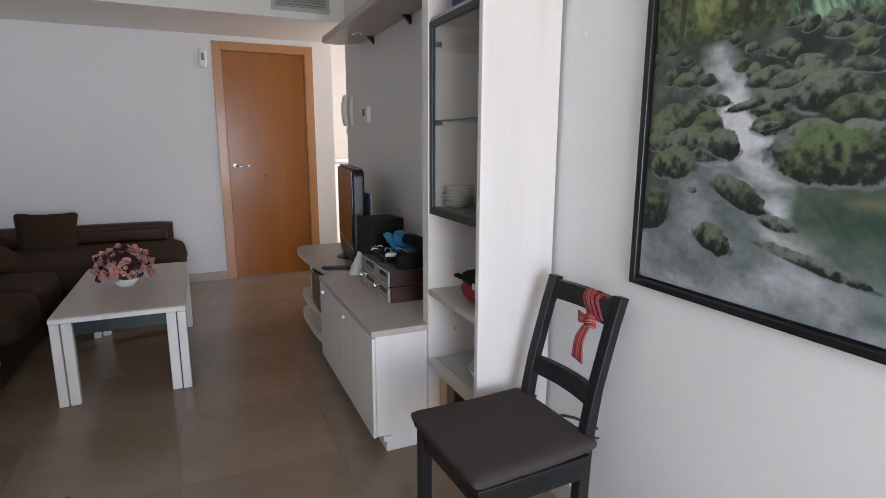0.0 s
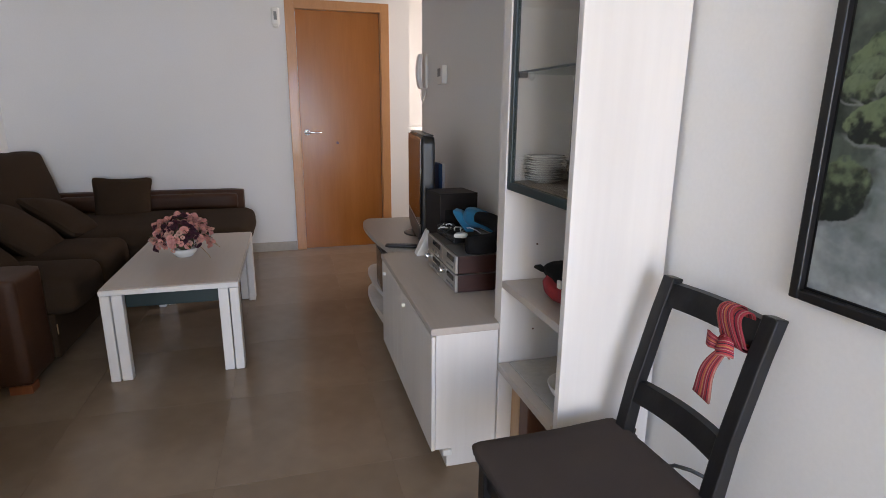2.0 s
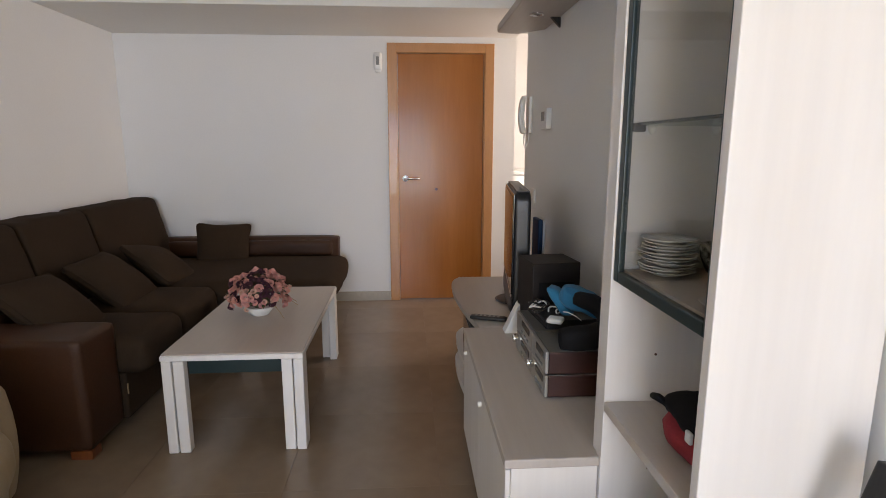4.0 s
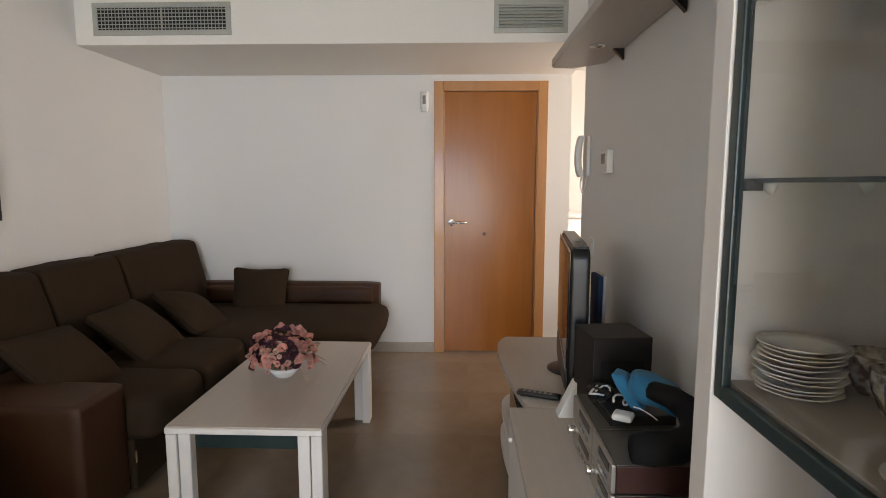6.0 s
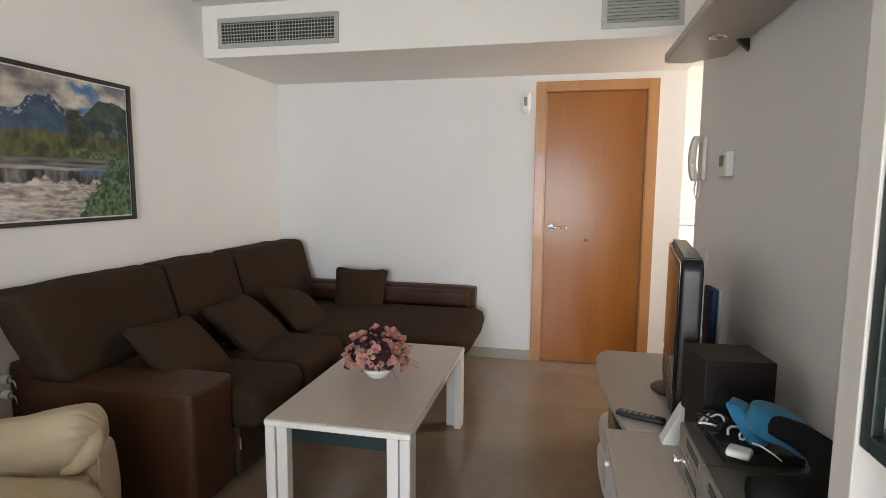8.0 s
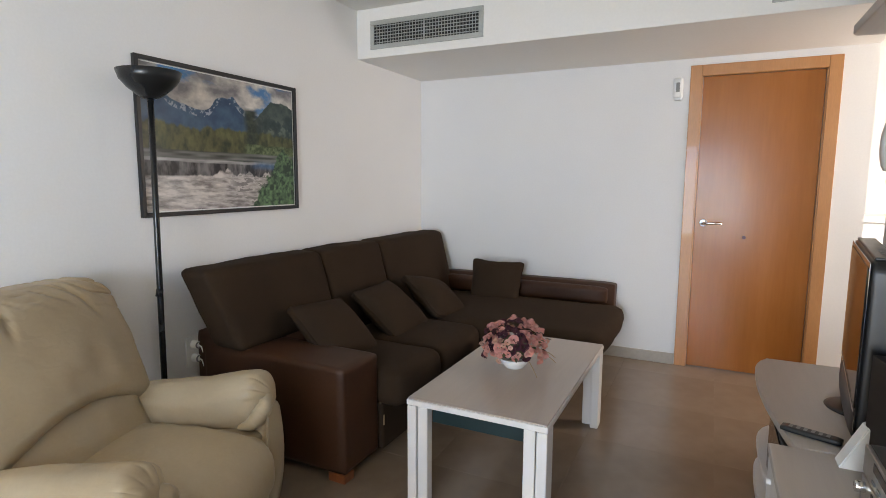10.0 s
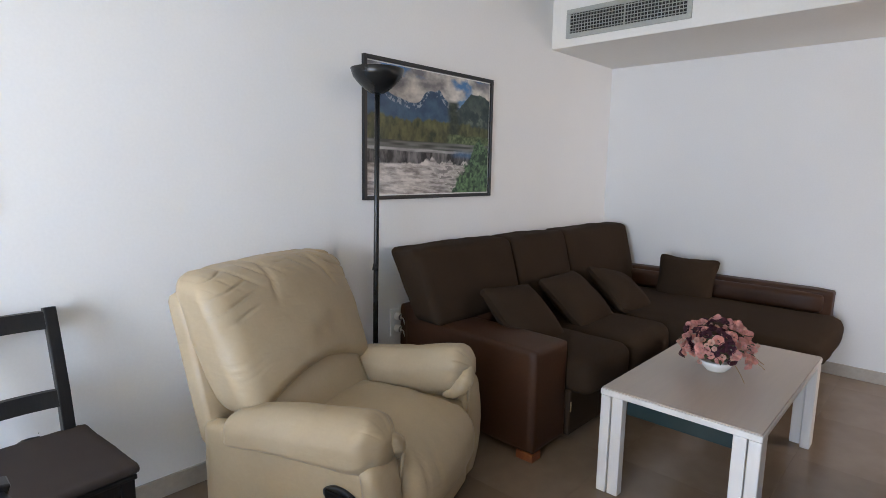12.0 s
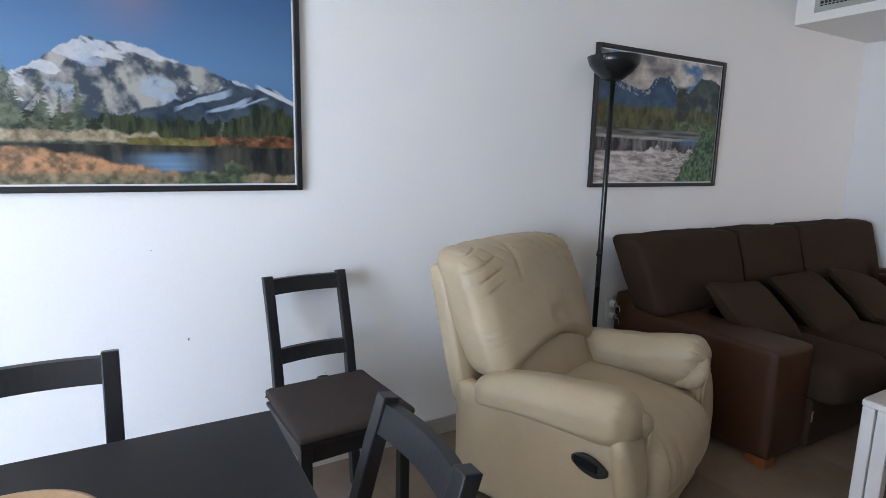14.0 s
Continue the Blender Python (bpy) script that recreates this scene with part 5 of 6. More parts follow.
hp = thing("neck_pillow", pose(0, 0, 0.6850), "black padded curved neck pillow on the hi-fi", "pillow")
part("cover", tube([(0.898, 2.462, 0.108), (0.915, 2.455, 0.110), (0.950, 2.430, 0.104), (0.978, 2.388, 0.090), (0.980, 2.342, 0.070), (0.955, 2.302, 0.050), (0.905, 2.280, 0.041), (0.850, 2.274, 0.0395), (0.806, 2.274, 0.0395)],
                   [0.020, 0.026, 0.030, 0.034, 0.037, 0.038, 0.039, 0.039, 0.032], 18), DARK_CLOTH, hp, "", True)

ca = thing("cable_tangle", pose(0.838, 2.600, 0.7115), "tangle of black and white cables", "cables")
rc = random.Random(8)
for k in range(4):
    pts = []
    p0 = Vector((rc.uniform(-0.04, 0.03), rc.uniform(-0.05, 0.06), 0.008))
    for i in range(16):
        a = i * 0.55 + k
        pts.append(p0 + Vector((0.028 * math.cos(a) + 0.002 * i, 0.035 * math.sin(a * 0.9 + k), 0.006 * math.sin(a * 2) + 0.006)))
    part("cable", tube(pts, 0.0032, 7), WHITE_PLASTIC if k % 2 else BLACK_PLASTIC, ca, "", True)


def bridge_shelf():
    s = thing("wall_shelf", Matrix.Identity(4), "whitewashed bridge shelf with a small downlight", "shelf")
    z0, z1 = 1.925, 1.964
    pts = [(0.866, 2.042), (XR - 0.002, 2.042), (XR - 0.002, 3.870), (0.988, 4.005), (0.880, 3.985), (0.866, 3.955)]
    part("board", outline(pts, z0, z1, 0.005), WHITEWASH_LONG, s)
    sp = part("downlight", lathe([(0.020, 0.0), (0.034, 0.0), (0.036, -0.003), (0.034, -0.006), (0.024, -0.006), (0.020, 0.0)], 28, Matrix.Translation((0.988, 3.515, z0 - 0.0005))), CHROME, s, "chrome ring of a recessed downlight", True)
    part("lens", cyl(0.0195, 0.0195, 0.002, 24, pose(0.988, 3.515, z0 - 0.0012)), SMOKED, sp)
    for y in (3.58, 2.905, 2.25):
        b = bmesh.new()
        q = [b.verts.new(c) for c in ((XR - 0.002, y - 0.012, z0 - 0.0005), (XR - 0.050, y - 0.012, z0 - 0.0005), (XR - 0.002, y - 0.012, z0 - 0.048))]
        w = [b.verts.new(c.co + Vector((0, 0.024, 0))) for c in q]
        b.faces.new(q)
        b.faces.new(w[::-1])
        for i in range(3):
            b.faces.new((q[i], q[(i + 1) % 3], w[(i + 1) % 3], w[i]))
        part("bracket", b, BLACK_PLASTIC, s, "dark triangular bracket")


bridge_shelf()


# ---- small fixtures on the walls ----
ph = thing("intercom_phone", pose(XR - 0.001, 4.185, 1.485), "white wall intercom with a handset", "intercom")
part("plate", box(-0.022, 0, -0.045, 0.045, -0.11, 0.11, 0.006), WHITE_PLASTIC, ph)
part("handset", soft(0.034, 0.052, 0.230, 0.012, 8, warp=lambda p: Vector((-0.046 + p.x - 0.018 * (1 - (p.z / 0.115) ** 2), -0.012 + p.y, p.z))), WHITE_PLASTIC, ph, "", True)
part("cord", tube([(-0.04, -0.01, -0.115), (-0.045, -0.005, -0.16), (-0.03, 0.0, -0.21), (-0.012, 0.004, -0.15), (-0.008, 0.004, -0.105)], 0.004, 8), WHITE_PLASTIC, ph, "", True)

th = thing("thermostat", pose(XR - 0.001, 3.735, 1.440), "white wall thermostat with a grey display", "thermostat")
part("body", box(-0.032, 0, -0.060, 0.060, -0.055, 0.055, 0.005), WHITE_PLASTIC, th)
part("display", box(-0.0335, -0.0318, -0.020, 0.045, -0.010, 0.038), GREY_PLASTIC, th, "grey display")

sw = thing("light_switch", pose(XR - 0.001, 4.03, 1.00), "white light switch on the wall", "switch")
part("plate", box(-0.010, 0, -0.042, 0.042, -0.042, 0.042, 0.003), WHITE_PLASTIC, sw)
part("rocker", box(-0.014, -0.0102, -0.028, 0.028, -0.028, 0.028, 0.002), WHITE_PLASTIC, sw)

# pale upright strip on the wall, built as a slim plastic profile
tr = thing("cable_trunking", pose(XR - 0.001, 2.633, 0.98), "slim white plastic profile on the wall", "trunking")
part("cover", box(-0.014, 0, -0.012, 0.012, 0, 0.64, 0.002), WHITE_PLASTIC, tr)

dt = thing("motion_detector", pose(0.127, YB - 0.001, 1.955), "white alarm detector beside the door", "detector")
part("body", soft(0.066, 0.042, 0.140, 0.019, 8, warp=lambda p: p + Vector((0, -0.022, 0))), WHITE_PLASTIC, dt, "", True)
part("window", box(-0.012, 0.012, -0.046, -0.0424, -0.028, 0.035, 0.002), GREY_PLASTIC, dt)
part("base", soft(0.050, 0.034, 0.030, 0.010, 5, warp=lambda p: p + Vector((0, -0.018, -0.068))), WHITE_PLASTIC, dt, "", True)

for p, nm in ((pose(XR - 0.0005, 1.417, 1.582), "wall_plug"),):
    n = thing(nm, p, "small pale wall plug in the white wall", "wall plug")
    part("head", lathe([(0.0, -0.004), (0.006, -0.003), (0.008, 0.0), (0.0, 0.0)], 12, Matrix.Rotation(radians(90), 4, 'Y')), WHITE_PLASTIC, n)
for y, z, s in ((0.80, 0.62, 0.006), (1.30, 0.40, 0.003), (0.70, 0.95, 0.003)):
    n = thing("scuff_mark", pose(XL + 0.0006, y, z), "small dark scuff mark on the white wall", "scuff")
    part("mark", soft(0.0012, s, s * 1.7, 0.0005, 3), GREY_PLASTIC, n)


# ---- framed prints ----
def lattice(u, v, fx, fy, seed):
    """Smooth value noise on a grid."""
    rg = np.random.RandomState(seed)
    g = rg.rand(int(fy) + 3, int(fx) + 3)
    x, y = u * fx, v * fy
    i, j = np.floor(x).astype(int), np.floor(y).astype(int)
    a, b = x - i, y - j
    i, j = i % (int(fx) + 2), j % (int(fy) + 2)
    a, b = a * a * (3 - 2 * a), b * b * (3 - 2 * b)
    return g[j, i] * (1 - a) * (1 - b) + g[j, i + 1] * a * (1 - b) + g[j + 1, i] * (1 - a) * b + g[j + 1, i + 1] * a * b


def fractal(u, v, fx, fy, seed, octaves=5):
    s, w, tot = 0, 1.0, 0
    for o in range(octaves):
        s = s + w * lattice(u, v, fx * 2 ** o, fy * 2 ** o, seed + o)
        tot += w
        w *= 0.55
    return s / tot


def lay(img, mask, col):
    col = np.asarray(col, float)
    if col.ndim == 1:
        col = col[None, None, :]
    mask = np.clip(mask, 0, 1)[..., None]
    return img * (1 - mask) + col * mask


def tones(f, a, b):
    f = np.clip(f, 0, 1)[..., None]
    return np.asarray(a, float) * (1 - f) + np.asarray(b, float) * f


def edge(d, w=0.006):
    return np.clip(d / w + 0.5, 0, 1)


def paint_rapids(u, v):
    n1, n2, n3 = fractal(u, v, 7, 5, 1), fractal(u, v, 22, 16, 11), fractal(u, v, 60, 42, 131, 3)
    # clouds over a blue sky
    img = tones((v - 0.62) * 3, (0.13, 0.25, 0.45), (0.05, 0.17, 0.36))
    cl = fractal(u + 0.3 * v, v, 6, 7, 3, 6)
    cover = edge(cl - 0.36 - 0.50 * np.clip(u - 0.52, 0, 1) + 0.5 * np.exp(-((u - 0.62) / 0.07) ** 2 - ((v - 0.83) / 0.05) ** 2) + 0.6 * np.exp(-((u - 0.95) / 0.09) ** 2 - ((v - 0.90) / 0.06) ** 2), 0.16)
    img = lay(img, cover, tones(fractal(u, v, 9, 9, 7, 5) * 2.0 - 0.55 - 0.6 * np.clip(v - 0.85, 0, 1), (0.17, 0.165, 0.175), (0.72, 0.67, 0.60)))
    # blue ridges
    far = 0.74 + 0.11 * np.exp(-((u - 0.53) / 0.085) ** 2) + 0.06 * np.exp(-((u - 0.44) / 0.06) ** 2) + 0.12 * np.exp(-((u - 0.03) / 0.13) ** 2) + 0.035 * (lattice(u, v * 0, 26, 1, 5) - 0.5)
    img = lay(img, edge(far - v), tones(n2 * 1.6 - 0.35 - 1.2 * (v - 0.68), (0.014, 0.050, 0.110), (0.045, 0.110, 0.185)))
    img = lay(img, edge(far - v) * edge(v - far + 0.05) * edge(n3 - 0.60, 0.05), (0.25, 0.30, 0.36))
    right = 0.58 + 0.30 * np.clip((u - 0.60) / 0.22, 0, 1) - 0.06 * np.clip(u - 0.88, 0, 1) * 4 + 0.045 * (n2 - 0.5)
    img = lay(img, edge(right - v) * edge(u - 0.61 - 0.05 * n1, 0.03), tones(n2 * 2.0 - 0.6, (0.010, 0.028, 0.032), (0.060, 0.090, 0.075)))
    img = lay(img, edge(n2 - 0.56, 0.06) * np.exp(-((u - 0.86) / 0.14) ** 2 - ((v - 0.66) / 0.07) ** 2), (0.12, 0.145, 0.12))
    # willow scrub on the far bank
    tree = 0.570 + 0.085 * fractal(u, v * 0, 16, 1, 8, 4) - 0.06 * np.clip(u - 0.45, 0, 1)
    blades = 0.5 * fractal(u, v, 44, 14, 15, 4) + 0.5 * n2
    img = lay(img, edge(tree + 0.05 * (blades - 0.5) - v, 0.02), tones(blades * 2.4 - 0.75 + 0.9 * (v - 0.50), (0.016, 0.026, 0.010), (0.115, 0.120, 0.042)))
    img = lay(img, edge(0.79 - v, 0.03) * edge(v - 0.44, 0.03) * np.exp(-((u - 0.665 - 0.05 * (n1 - 0.5)) / 0.050) ** 4), tones(n3 * 2 - 0.6, (0.008, 0.018, 0.014), (0.035, 0.050, 0.030)))
    img = lay(img, edge(0.505 + 0.03 * (n2 - 0.5) - v, 0.01) * edge(u - 0.62, 0.05), tones(n3 * 2.2 - 0.6, (0.035, 0.060, 0.020), (0.130, 0.170, 0.075)))
    # calm water, the ledge, and the fall
    img = lay(img, edge(0.425 + 0.010 * n1 - v), tones(lattice(u, v, 9, 60, 3) * 1.3 - 0.25, (0.035, 0.042, 0.034), (0.21, 0.215, 0.205)))
    lip = 0.352 - 0.020 * u + 0.012 * (n1 - 0.5)
    img = lay(img, edge(lip + 0.022 - v) * edge(v - lip + 0.01), tones(lattice(u, v, 22, 80, 9), (0.20, 0.20, 0.20), (0.46, 0.45, 0.44)))
    img = lay(img, edge(lip - v), tones(fractal(u, v, 40, 10, 23, 4) * 2.2 - 0.75, (0.010, 0.011, 0.013), (0.20, 0.19, 0.19)))
    img = lay(img, np.exp(-((v - 0.335 - 0.02 * (n2 - 0.5)) / 0.026) ** 2 - ((u - 0.77) / 0.10) ** 4), tones(n3, (0.03, 0.08, 0.17), (0.09, 0.18, 0.32)))
    foam = 0.245 + 0.085 * np.clip(fractal(u, v, 22, 3, 21, 4) - 0.40, 0, 1) * 2.0 * edge(u - 0.35, 0.3) - 0.06 * np.clip(u - 0.6, 0, 1)
    chop = fractal(u + 0.8 * v, v, 16, 44, 31, 5)
    img = lay(img, edge(foam - v, 0.014), tones(chop * 2.4 - 0.62 + 0.6 * (v - 0.12), (0.20, 0.175, 0.165), (0.66, 0.61, 0.575)))
    img = lay(img, edge(chop - 0.60, 0.03) * edge(foam - v, 0.02) * edge(u - 0.50, 0.1) * 0.8, (0.11, 0.10, 0.095))
    # bushes in the near corner
    bush = 0.02 + 0.34 * np.clip((u - 0.66) / 0.3, 0, 1) ** 0.7 + 0.14 * np.exp(-((u - 0.90) / 0.09) ** 2) + 0.16 * (n2 - 0.5)
    img = lay(img, edge(bush - v, 0.025) * edge(u - 0.60 - 0.08 * n2, 0.04), tones(n3 * 2.4 - 0.75 - 0.4 * (v - 0.1), (0.014, 0.040, 0.020), (0.115, 0.215, 0.095)))
    return img * (0.90 + 0.20 * n3)[..., None]


def paint_lake(u, v):
    n1, n2, n3 = fractal(u, v, 6, 5, 41), fractal(u, v, 20, 16, 51), fractal(u, v, 48, 34, 61)
    img = tones((v - 0.6) * 2.6, (0.085, 0.185, 0.335), (0.040, 0.105, 0.235))
    img = lay(img, 0.55 * np.exp(-((u - 0.47) / 0.11) ** 2) * np.clip((v - 0.66) * 4, 0, 1), (0.22, 0.17, 0.22))
    # one broad summit, its ridge falling away to the lower shoulder
    jag = 0.055 * (fractal(u, v * 0, 16, 1, 71, 5) - 0.5)
    ridge = np.minimum(0.44 + 0.95 * np.clip(u - 0.08, 0, 1), 0.685 - 0.16 * np.clip(u - 0.32, 0, 0.2) - 0.40 * np.clip(u - 0.52, 0, 1)) + jag
    gull = 0.6 * fractal(u + 0.25 * v, v, 20, 7, 81, 6) + 0.4 * fractal(u - 0.5 * v, v, 16, 9, 85, 5)
    rock = tones(gull * 5.5 - 2.35 + 1.2 * (n3 - 0.5), (0.032, 0.048, 0.072), (0.33, 0.32, 0.295))
    img = lay(img, edge(ridge - v), rock)
    snowy = fractal(u + 0.5 * v, v + 0.2 * u, 10, 12, 91, 6)
    cap = edge(ridge - v) * edge(snowy - 0.58 - 1.2 * np.clip(ridge - v - 0.05, 0, 1) + 0.26 * np.exp(-((u - 0.36) / 0.08) ** 2 - ((v - 0.63) / 0.05) ** 2), 0.05)
    img = lay(img, cap * 0.9, tones(n3, (0.34, 0.37, 0.43), (0.54, 0.54, 0.56)))
    glacier = edge(fractal(u - 0.4 * v, v + 0.4 * u, 9, 15, 95, 5) - 0.57, 0.05) * edge(ridge - 0.05 - v) * edge(v - 0.36, 0.04) * edge(u - 0.25, 0.1)
    img = lay(img, glacier * edge(gull - 0.46, 0.08) * 0.8, tones(n3, (0.22, 0.29, 0.38), (0.36, 0.42, 0.50)))
    # dark blue shoulder with slanting snow fields
    low = 0.33 + 0.50 * np.clip(u - 0.42, 0, 0.36) - 0.50 * np.clip(u - 0.91, 0, 1) + 0.03 * (fractal(u, v * 0, 22, 1, 73, 4) - 0.5)
    img = lay(img, edge(low - v, 0.01) * edge(u - 0.36, 0.04), tones(n2 * 2.2 - 0.65, (0.012, 0.026, 0.048), (0.055, 0.078, 0.105)))
    slant = v - 0.50 * u
    for c, w, a0, a1 in ((0.085, 0.014, 0.60, 0.77), (0.022, 0.012, 0.70, 0.84), (0.005, 0.006, 0.80, 0.90)):
        m = edge(w * (0.3 + 1.3 * n2) - np.abs(slant - c + 0.05 * (n1 - 0.5)), 0.006) * edge(u - a0, 0.03) * edge(a1 - u, 0.03)
        img = lay(img, m * 0.9, tones(n3, (0.24, 0.31, 0.41), (0.38, 0.44, 0.53)))
    img = lay(img, edge(0.011 * (0.4 + 1.2 * n2) - np.abs(v - 0.505 + 0.60 * (u - 0.89)), 0.006) * edge(u - 0.87, 0.02), (0.50, 0.51, 0.54))
    # woods along the shore
    trees = 0.285 + 0.08 * fractal(u, v * 0, 50, 1, 111, 3) + 0.09 * np.exp(-((u - 0.90) / 0.10) ** 2) + 0.08 * np.clip(0.35 - u, 0, 1)
    img = lay(img, edge(trees - v), tones(fractal(u, v, 70, 12, 115, 4) * 2.2 - 0.75, (0.008, 0.015, 0.011), (0.055, 0.070, 0.032)))
    for c, h, w in ((0.21, 0.52, 0.050), (0.31, 0.53, 0.040), (0.38, 0.42, 0.032), (0.26, 0.44, 0.035), (0.05, 1.05, 0.12), (0.13, 0.54, 0.075), (0.74, 0.38, 0.016)):
        k = np.clip((h - v) / (h - 0.16), 0, 1)
        saw = 0.45 + 0.55 * np.abs(((v * 30 / max(h, 0.6) + 3 * n2) % 1) - 0.5) * 2
        m = edge(w * (k ** 0.8) * saw * (0.55 + 0.9 * n3) - np.abs(u - c - 0.02 * (n2 - 0.5)) - 0.002, 0.006) * (v > 0.16) * (v < h - 0.01)
        img = lay(img, m * edge(n3 - 0.36, 0.1), tones(n3 * 2.4 - 0.75, (0.014, 0.028, 0.022), (0.125, 0.150, 0.100)))
    # autumn bank and the lake
    img = lay(img, edge(0.225 + 0.05 * n2 - v, 0.012) * edge(v - 0.185 - 0.04 * n1, 0.012) * edge(0.46 + 0.12 * n2 - u, 0.02), tones(n3 * 2.2 - 0.6, (0.13, 0.10, 0.06), (0.40, 0.33, 0.23)))
    img = lay(img, edge(0.225 + 0.05 * n2 - v, 0.012) * edge(u - 0.60 - 0.12 * n2, 0.04) * edge(v - 0.188 - 0.03 * n1, 0.012), tones(n3 * 2.6 - 0.85, (0.045, 0.022, 0.012), (0.26, 0.105, 0.045)))
    img = lay(img, edge(0.220 + 0.02 * n2 - v) * edge(u - 0.44) * edge(0.70 - u) * edge(v - 0.195), tones(n3 * 1.6 - 0.3, (0.05, 0.05, 0.015), (0.22, 0.185, 0.06)))
    water = tones(fractal(u, v, 34, 7, 121, 4) * 2.0 - 0.7, (0.008, 0.012, 0.014), (0.070, 0.062, 0.050))
    img = lay(img, edge(0.192 - v, 0.008), water)
    img = lay(img, edge(0.15 - v, 0.03) * edge(v - 0.06, 0.03) * np.exp(-((u - 0.56) / 0.09) ** 2) * 0.9, tones(lattice(u, v, 8, 70, 125), (0.10, 0.19, 0.30), (0.17, 0.28, 0.42)))
    img = lay(img, edge(0.17 + 0.07 * (n2 - 0.5) - 0.30 * np.clip(u - 0.20, 0, 1) - v, 0.02), tones(n3 * 2.6 - 0.8, (0.13, 0.085, 0.05), (0.47, 0.24, 0.12)))
    img = lay(img, edge(0.050 + 0.05 * (n3 - 0.5) - v, 0.02), tones(n3 * 2.2 - 0.65, (0.060, 0.065, 0.035), (0.28, 0.215, 0.14)))
    img = lay(img, edge(0.055 + 0.10 * n3 * (n1 > 0.42) - v, 0.015) * edge(u - 0.60, 0.04) * edge(0.82 - u, 0.04), tones(n3 * 2.2 - 0.6, (0.018, 0.032, 0.020), (0.11, 0.135, 0.075)))
    return img


def paint_stream(u, v):
    n1, n2, n3 = fractal(u, v, 5, 7, 141), fractal(u, v, 16, 22, 151), fractal(u, v, 44, 60, 161)
    flow = fractal(u + 0.35 * v, v, 6, 11, 171)
    # shaded woods, lit ferns on the far right, a glade on the left
    img = tones(n3 * 2.4 - 0.85 + 0.6 * (n1 - 0.5), (0.008, 0.018, 0.009), (0.085, 0.115, 0.055))
    fern = fractal(u + 0.7 * v, v - 0.25 * u, 60, 16, 143, 4)
    img = lay(img, edge(n1 - 0.42 + 0.9 * (u - 0.62) + 0.3 * (v - 0.60), 0.15) * edge(v - 0.52, 0.05), tones(fern * 3.2 - 1.15, (0.014, 0.050, 0.030), (0.235, 0.38, 0.25)))
    img = lay(img, np.exp(-((u - 0.24) / 0.10) ** 2 - ((v - 0.74) / 0.11) ** 2) * 0.75, tones(n3 * 2 - 0.5, (0.05, 0.07, 0.012), (0.22, 0.24, 0.06)))
    for x, w in ((0.36, 0.012), (0.12, 0.012), (0.58, 0.016), (0.44, 0.008)):
        img = lay(img, edge(w - np.abs(u - x - 0.03 * (v - 0.6)), 0.004) * edge(v - 0.63, 0.02), tones(n3, (0.008, 0.010, 0.008), (0.045, 0.045, 0.036)))
    # wet bed between the stones
    img = lay(img, edge(0.615 + 0.03 * (n2 - 0.5) - v, 0.03), tones(n2 * 1.8 - 0.55, (0.012, 0.020, 0.016), (0.085, 0.105, 0.085)))
    cx = 0.30 + 0.62 * np.clip(0.58 - v, 0, 0.22)
    half = 0.030 + 0.36 * np.clip(0.60 - v, 0, 1) + 0.85 * np.clip(0.36 - v, 0, 1) ** 0.8
    wm = edge(half - np.abs(u - cx) + 0.10 * (n2 - 0.5), 0.10) * edge(0.60 - v, 0.02)
    veil = fractal(u + 0.45 * v, v, 9, 26, 177, 3)
    img = lay(img, wm, tones(flow * 1.7 - 0.42 + 1.3 * (veil - 0.5) + 1.1 * np.exp(-((u - cx) / 0.12) ** 2) * (v - 0.25), (0.115, 0.140, 0.140), (0.48, 0.50, 0.52)))
    img = lay(img, edge(0.30 + 0.10 * (n1 - 0.5) - v, 0.12) * edge(0.42 + 0.2 * (n2 - 0.5) - u, 0.15) * edge(veil - 0.45, 0.15) * 0.6, (0.050, 0.072, 0.062))
    pool = edge(0.318 - v, 0.02) * edge(u - 0.58 - 0.06 * n1, 0.06) * edge(v - 0.02 - 0.62 * np.clip(0.93 - u, 0, 1) ** 1.2, 0.10)
    img = lay(img, pool * 0.95, tones(flow * 1.5 - 0.3 + 0.4 * (veil - 0.5), (0.016, 0.042, 0.028), (0.075, 0.120, 0.082)))
    img = lay(img, np.exp(-((v - 0.262) / 0.012) ** 2) * edge(u - 0.78, 0.05) * 0.6, (0.16, 0.14, 0.095))
    img = lay(img, edge(0.15 + 0.08 * (n1 - 0.5) - v, 0.10) * 0.55, tones(flow * 1.7 - 0.35, (0.075, 0.098, 0.100), (0.33, 0.36, 0.395)))

    def stone(img, x, y, rx, ry, tilt, moss):
        h = (v - y - tilt * (u - x)) / ry
        d = np.hypot((u - x) / rx, np.where(h < 0, h * 1.35, h)) + 0.42 * (n2 - 0.5) + 0.26 * (n3 - 0.5)
        tone = 0.70 + 0.5 * ((x * 37.7 + y * 91.3) % 1)
        light = np.clip((0.40 + 0.70 * h - 0.20 * (u - x) / rx + 1.9 * (n3 - 0.5)) * tone, 0, 1)
        light = light * light * (3 - 2 * light)
        dark, wet, green = np.array((0.005, 0.009, 0.007)), np.array((0.135, 0.150, 0.140)), np.array((0.088, 0.128, 0.055))
        img = lay(img, edge(1.20 - d, 0.14) * edge(0.05 - h, 0.2) * 0.65, (0.014, 0.020, 0.018))
        img = lay(img, edge(0.10 - np.abs(d - 1.10), 0.12) * edge(-0.35 - h, 0.2) * 0.25, (0.36, 0.38, 0.40))
        return lay(img, edge(1 - d, 0.06), tones(light, dark, wet * (1 - moss) + green * moss))
    rs = random.Random(12)
    stones = []
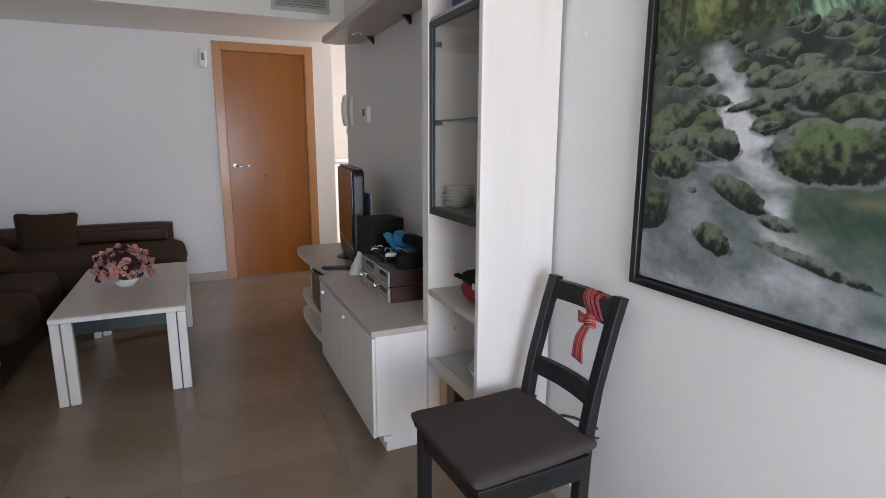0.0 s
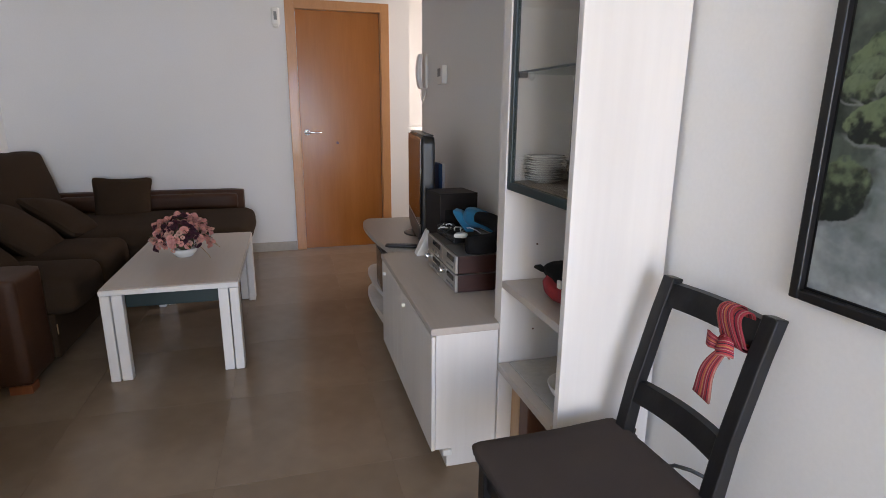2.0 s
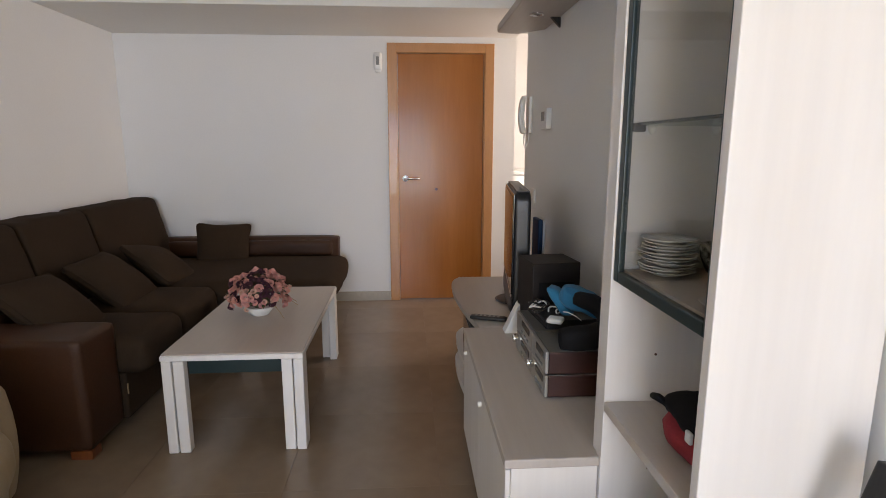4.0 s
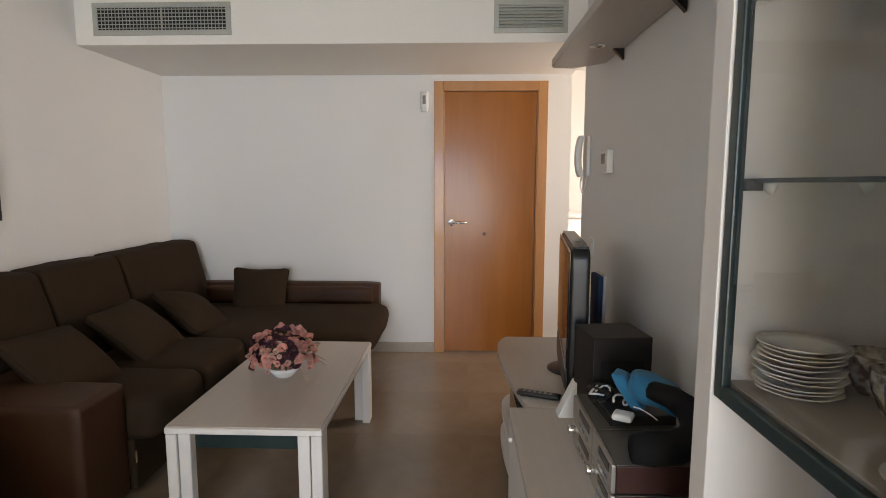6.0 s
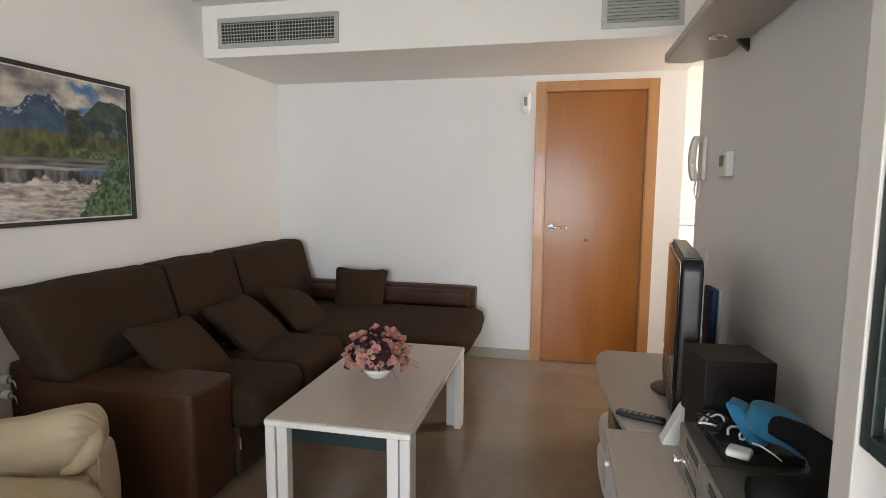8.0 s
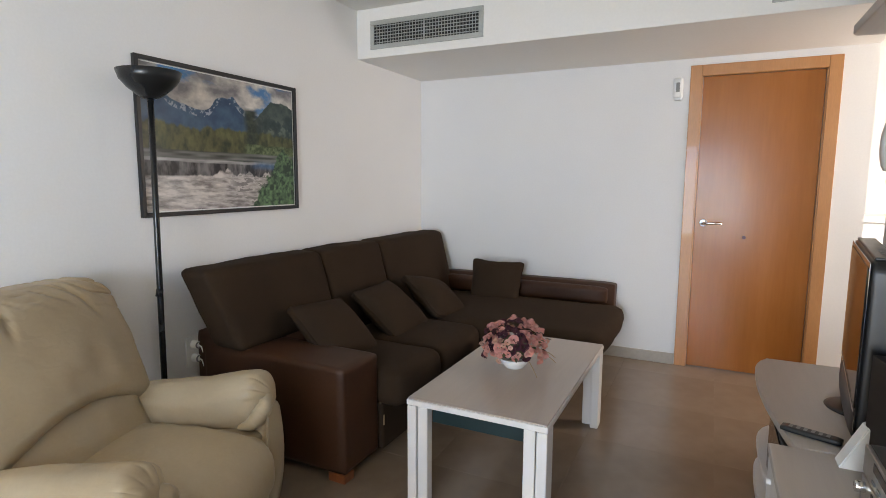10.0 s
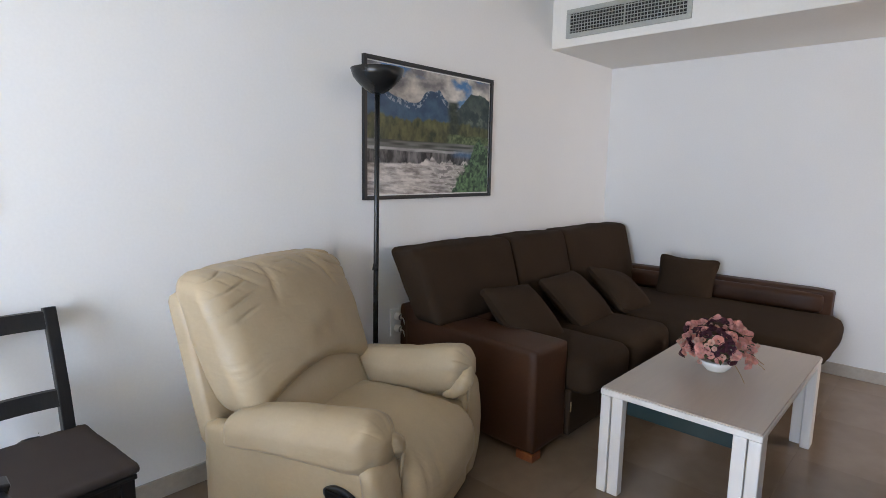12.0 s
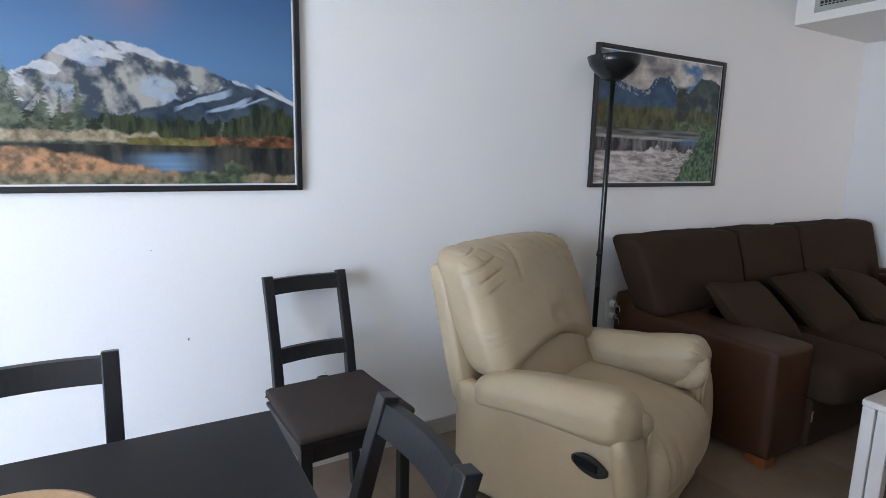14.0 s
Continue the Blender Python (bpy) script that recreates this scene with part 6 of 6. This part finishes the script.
    for i in range(95):
        y = rs.uniform(0.350, 0.625)
        x = rs.uniform(-0.02, 1.02)
        k = 0.45 + 1.2 * (0.64 - y) / 0.27
        if abs(x - (0.30 + 0.62 * min(0.22, 0.58 - y))) < 0.045 + 0.34 * max(0.0, 0.60 - y):
            continue
        stones.append((x, y, rs.uniform(0.026, 0.066) * k, rs.uniform(0.014, 0.030) * k, rs.uniform(-0.12, 0.12), rs.uniform(0.25, 0.95)))
    for q in sorted(stones, key=lambda q: -q[1]):
        img = stone(img, *q)
    for q in ((0.684, 0.470, 0.11, 0.045, 0.05, 0.45), (0.760, 0.432, 0.085, 0.034, -0.05, 0.85), (0.93, 0.43, 0.075, 0.038, 0, 0.25), (0.80, 0.392, 0.075, 0.028, -0.15, 0.05),
              (0.160, 0.372, 0.075, 0.034, 0, 0.35), (0.345, 0.366, 0.072, 0.040, -0.10, 0.45), (0.30, 0.470, 0.06, 0.016, -0.05, 0.2), (0.42, 0.455, 0.07, 0.012, 0.1, 0.1),
              (0.97, 0.37, 0.09, 0.035, 0, 0.6), (0.72, 0.342, 0.165, 0.068, 0.0, 1.0), (0.130, 0.316, 0.105, 0.048, 0.02, 0.8), (0.50, 0.410, 0.05, 0.010, 0.1, 0.05),
              (0.420, 0.254, 0.110, 0.036, -0.24, 0.45), (0.045, 0.190, 0.080, 0.070, 0, 0.75), (0.575, 0.199, 0.060, 0.018, -0.10, 0.05),
              (0.335, 0.140, 0.075, 0.040, -0.20, 0.55), (0.690, 0.128, 0.170, 0.018, -0.14, 0.25), (0.23, 0.255, 0.02, 0.010, 0, 0.1)):
        img = stone(img, *q)
    # lifted and brightened: the reflected haze of the glazing is put into the ink
    return (0.012 + 1.30 * img) * (0.88 + 0.24 * fractal(u, v, 70, 96, 191, 2))[..., None]


def framed_print(name, at, w, h, painter, label, nx=380, mount=None):
    """A print in a slim black frame; local x to the viewer's right, z up, facing -y."""
    t = thing(name, at, label, "picture")
    f, dep = 0.020, 0.022
    for nm, b in (("moulding_left", box(0, f, -dep, 0, 0, h, 0.003)), ("moulding_right", box(w - f, w, -dep, 0, 0, h, 0.003)),
                  ("moulding_top", box(f + 0.0004, w - f - 0.0004, -dep, 0, h - f, h, 0.003)), ("moulding_bottom", box(f + 0.0004, w - f - 0.0004, -dep, 0, 0, f, 0.003))):
        part(nm, b, FRAME_BLACK, t)
    part("mount", box(f, w - f, -0.0075, -0.001, f, h - f), mount or WHITE_PLASTIC, t, "thin mount edge")
    m = 0.006
    x0, x1, z0, z1 = f + m, w - f - m, f + m, h - f - m
    ny = int(nx * (z1 - z0) / (x1 - x0))
    uu, vv = np.meshgrid(np.linspace(0, 1, nx), np.linspace(0, 1, ny))
    img = np.clip(painter(uu, vv), 0.004, 0.9)
    co = np.stack([x0 + uu * (x1 - x0), np.full_like(uu, -0.0085), z0 + vv * (z1 - z0)], -1).reshape(-1, 3)
    idx = np.arange(nx * ny).reshape(ny, nx)
    faces = np.stack([idx[:-1, :-1], idx[:-1, 1:], idx[1:, 1:], idx[1:, :-1]], -1).reshape(-1, 4)
    me = bpy.data.meshes.new("print")
    me.from_pydata(co.tolist(), [], faces.tolist())
    me.attributes.new("ink", 'FLOAT_COLOR', 'POINT').data.foreach_set("color", np.concatenate([img.reshape(-1, 3), np.ones((nx * ny, 1))], 1).ravel().astype(np.float32))
    me.materials.append(PRINT)
    ob = new("print", me)
    ob.parent = t
    tagged(ob, label)


framed_print("framed_picture", pose(XL + 0.0005, 2.686, 1.147, 0, 0, 90), 1.017, 0.709, paint_rapids, "framed print of a river with rapids and mountains")
framed_print("framed_picture", pose(XL + 0.0005, 0.202, 1.150, 0, 0, 90), 1.017, 0.709, paint_lake, "framed print of a snowy mountain above a lake")
framed_print("framed_picture", pose(XR - 0.0005, 1.140, 0.876, 0, 0, -90), 0.709, 1.017, paint_stream, "framed print of a forest stream with mossy rocks", 380, FRAME_BLACK)


# ---- floor tiles ----
floor = structure("floor", box(XL - 0.15, KX + 0.15, YF - 0.2, KY + 0.1, -0.0035, -0.0025), GROUT, "beige glossy porcelain tile floor", "floor")
S, J = 0.60, 0.00035
tb = box(-S / 2 + J, S / 2 - J, -S / 2 + J, S / 2 - J, -0.0022, 0.0, 0.0002, 1)
first = part("tile", tb, TILE, floor, at=pose(0.166, 2.35, 0))
tile_mesh = first.data
for i in range(-4, 5):
    for j in range(-10, 8):
        if (i, j) == (0, 0):
            continue
        x, y = 0.166 + S * i, 2.35 + S * j
        if not (XL - 0.4 < x < KX + 0.3 and YF - 0.3 < y < KY + 0.3):
            continue
        same_part("tile", tile_mesh, floor, pose(x, y, 0))
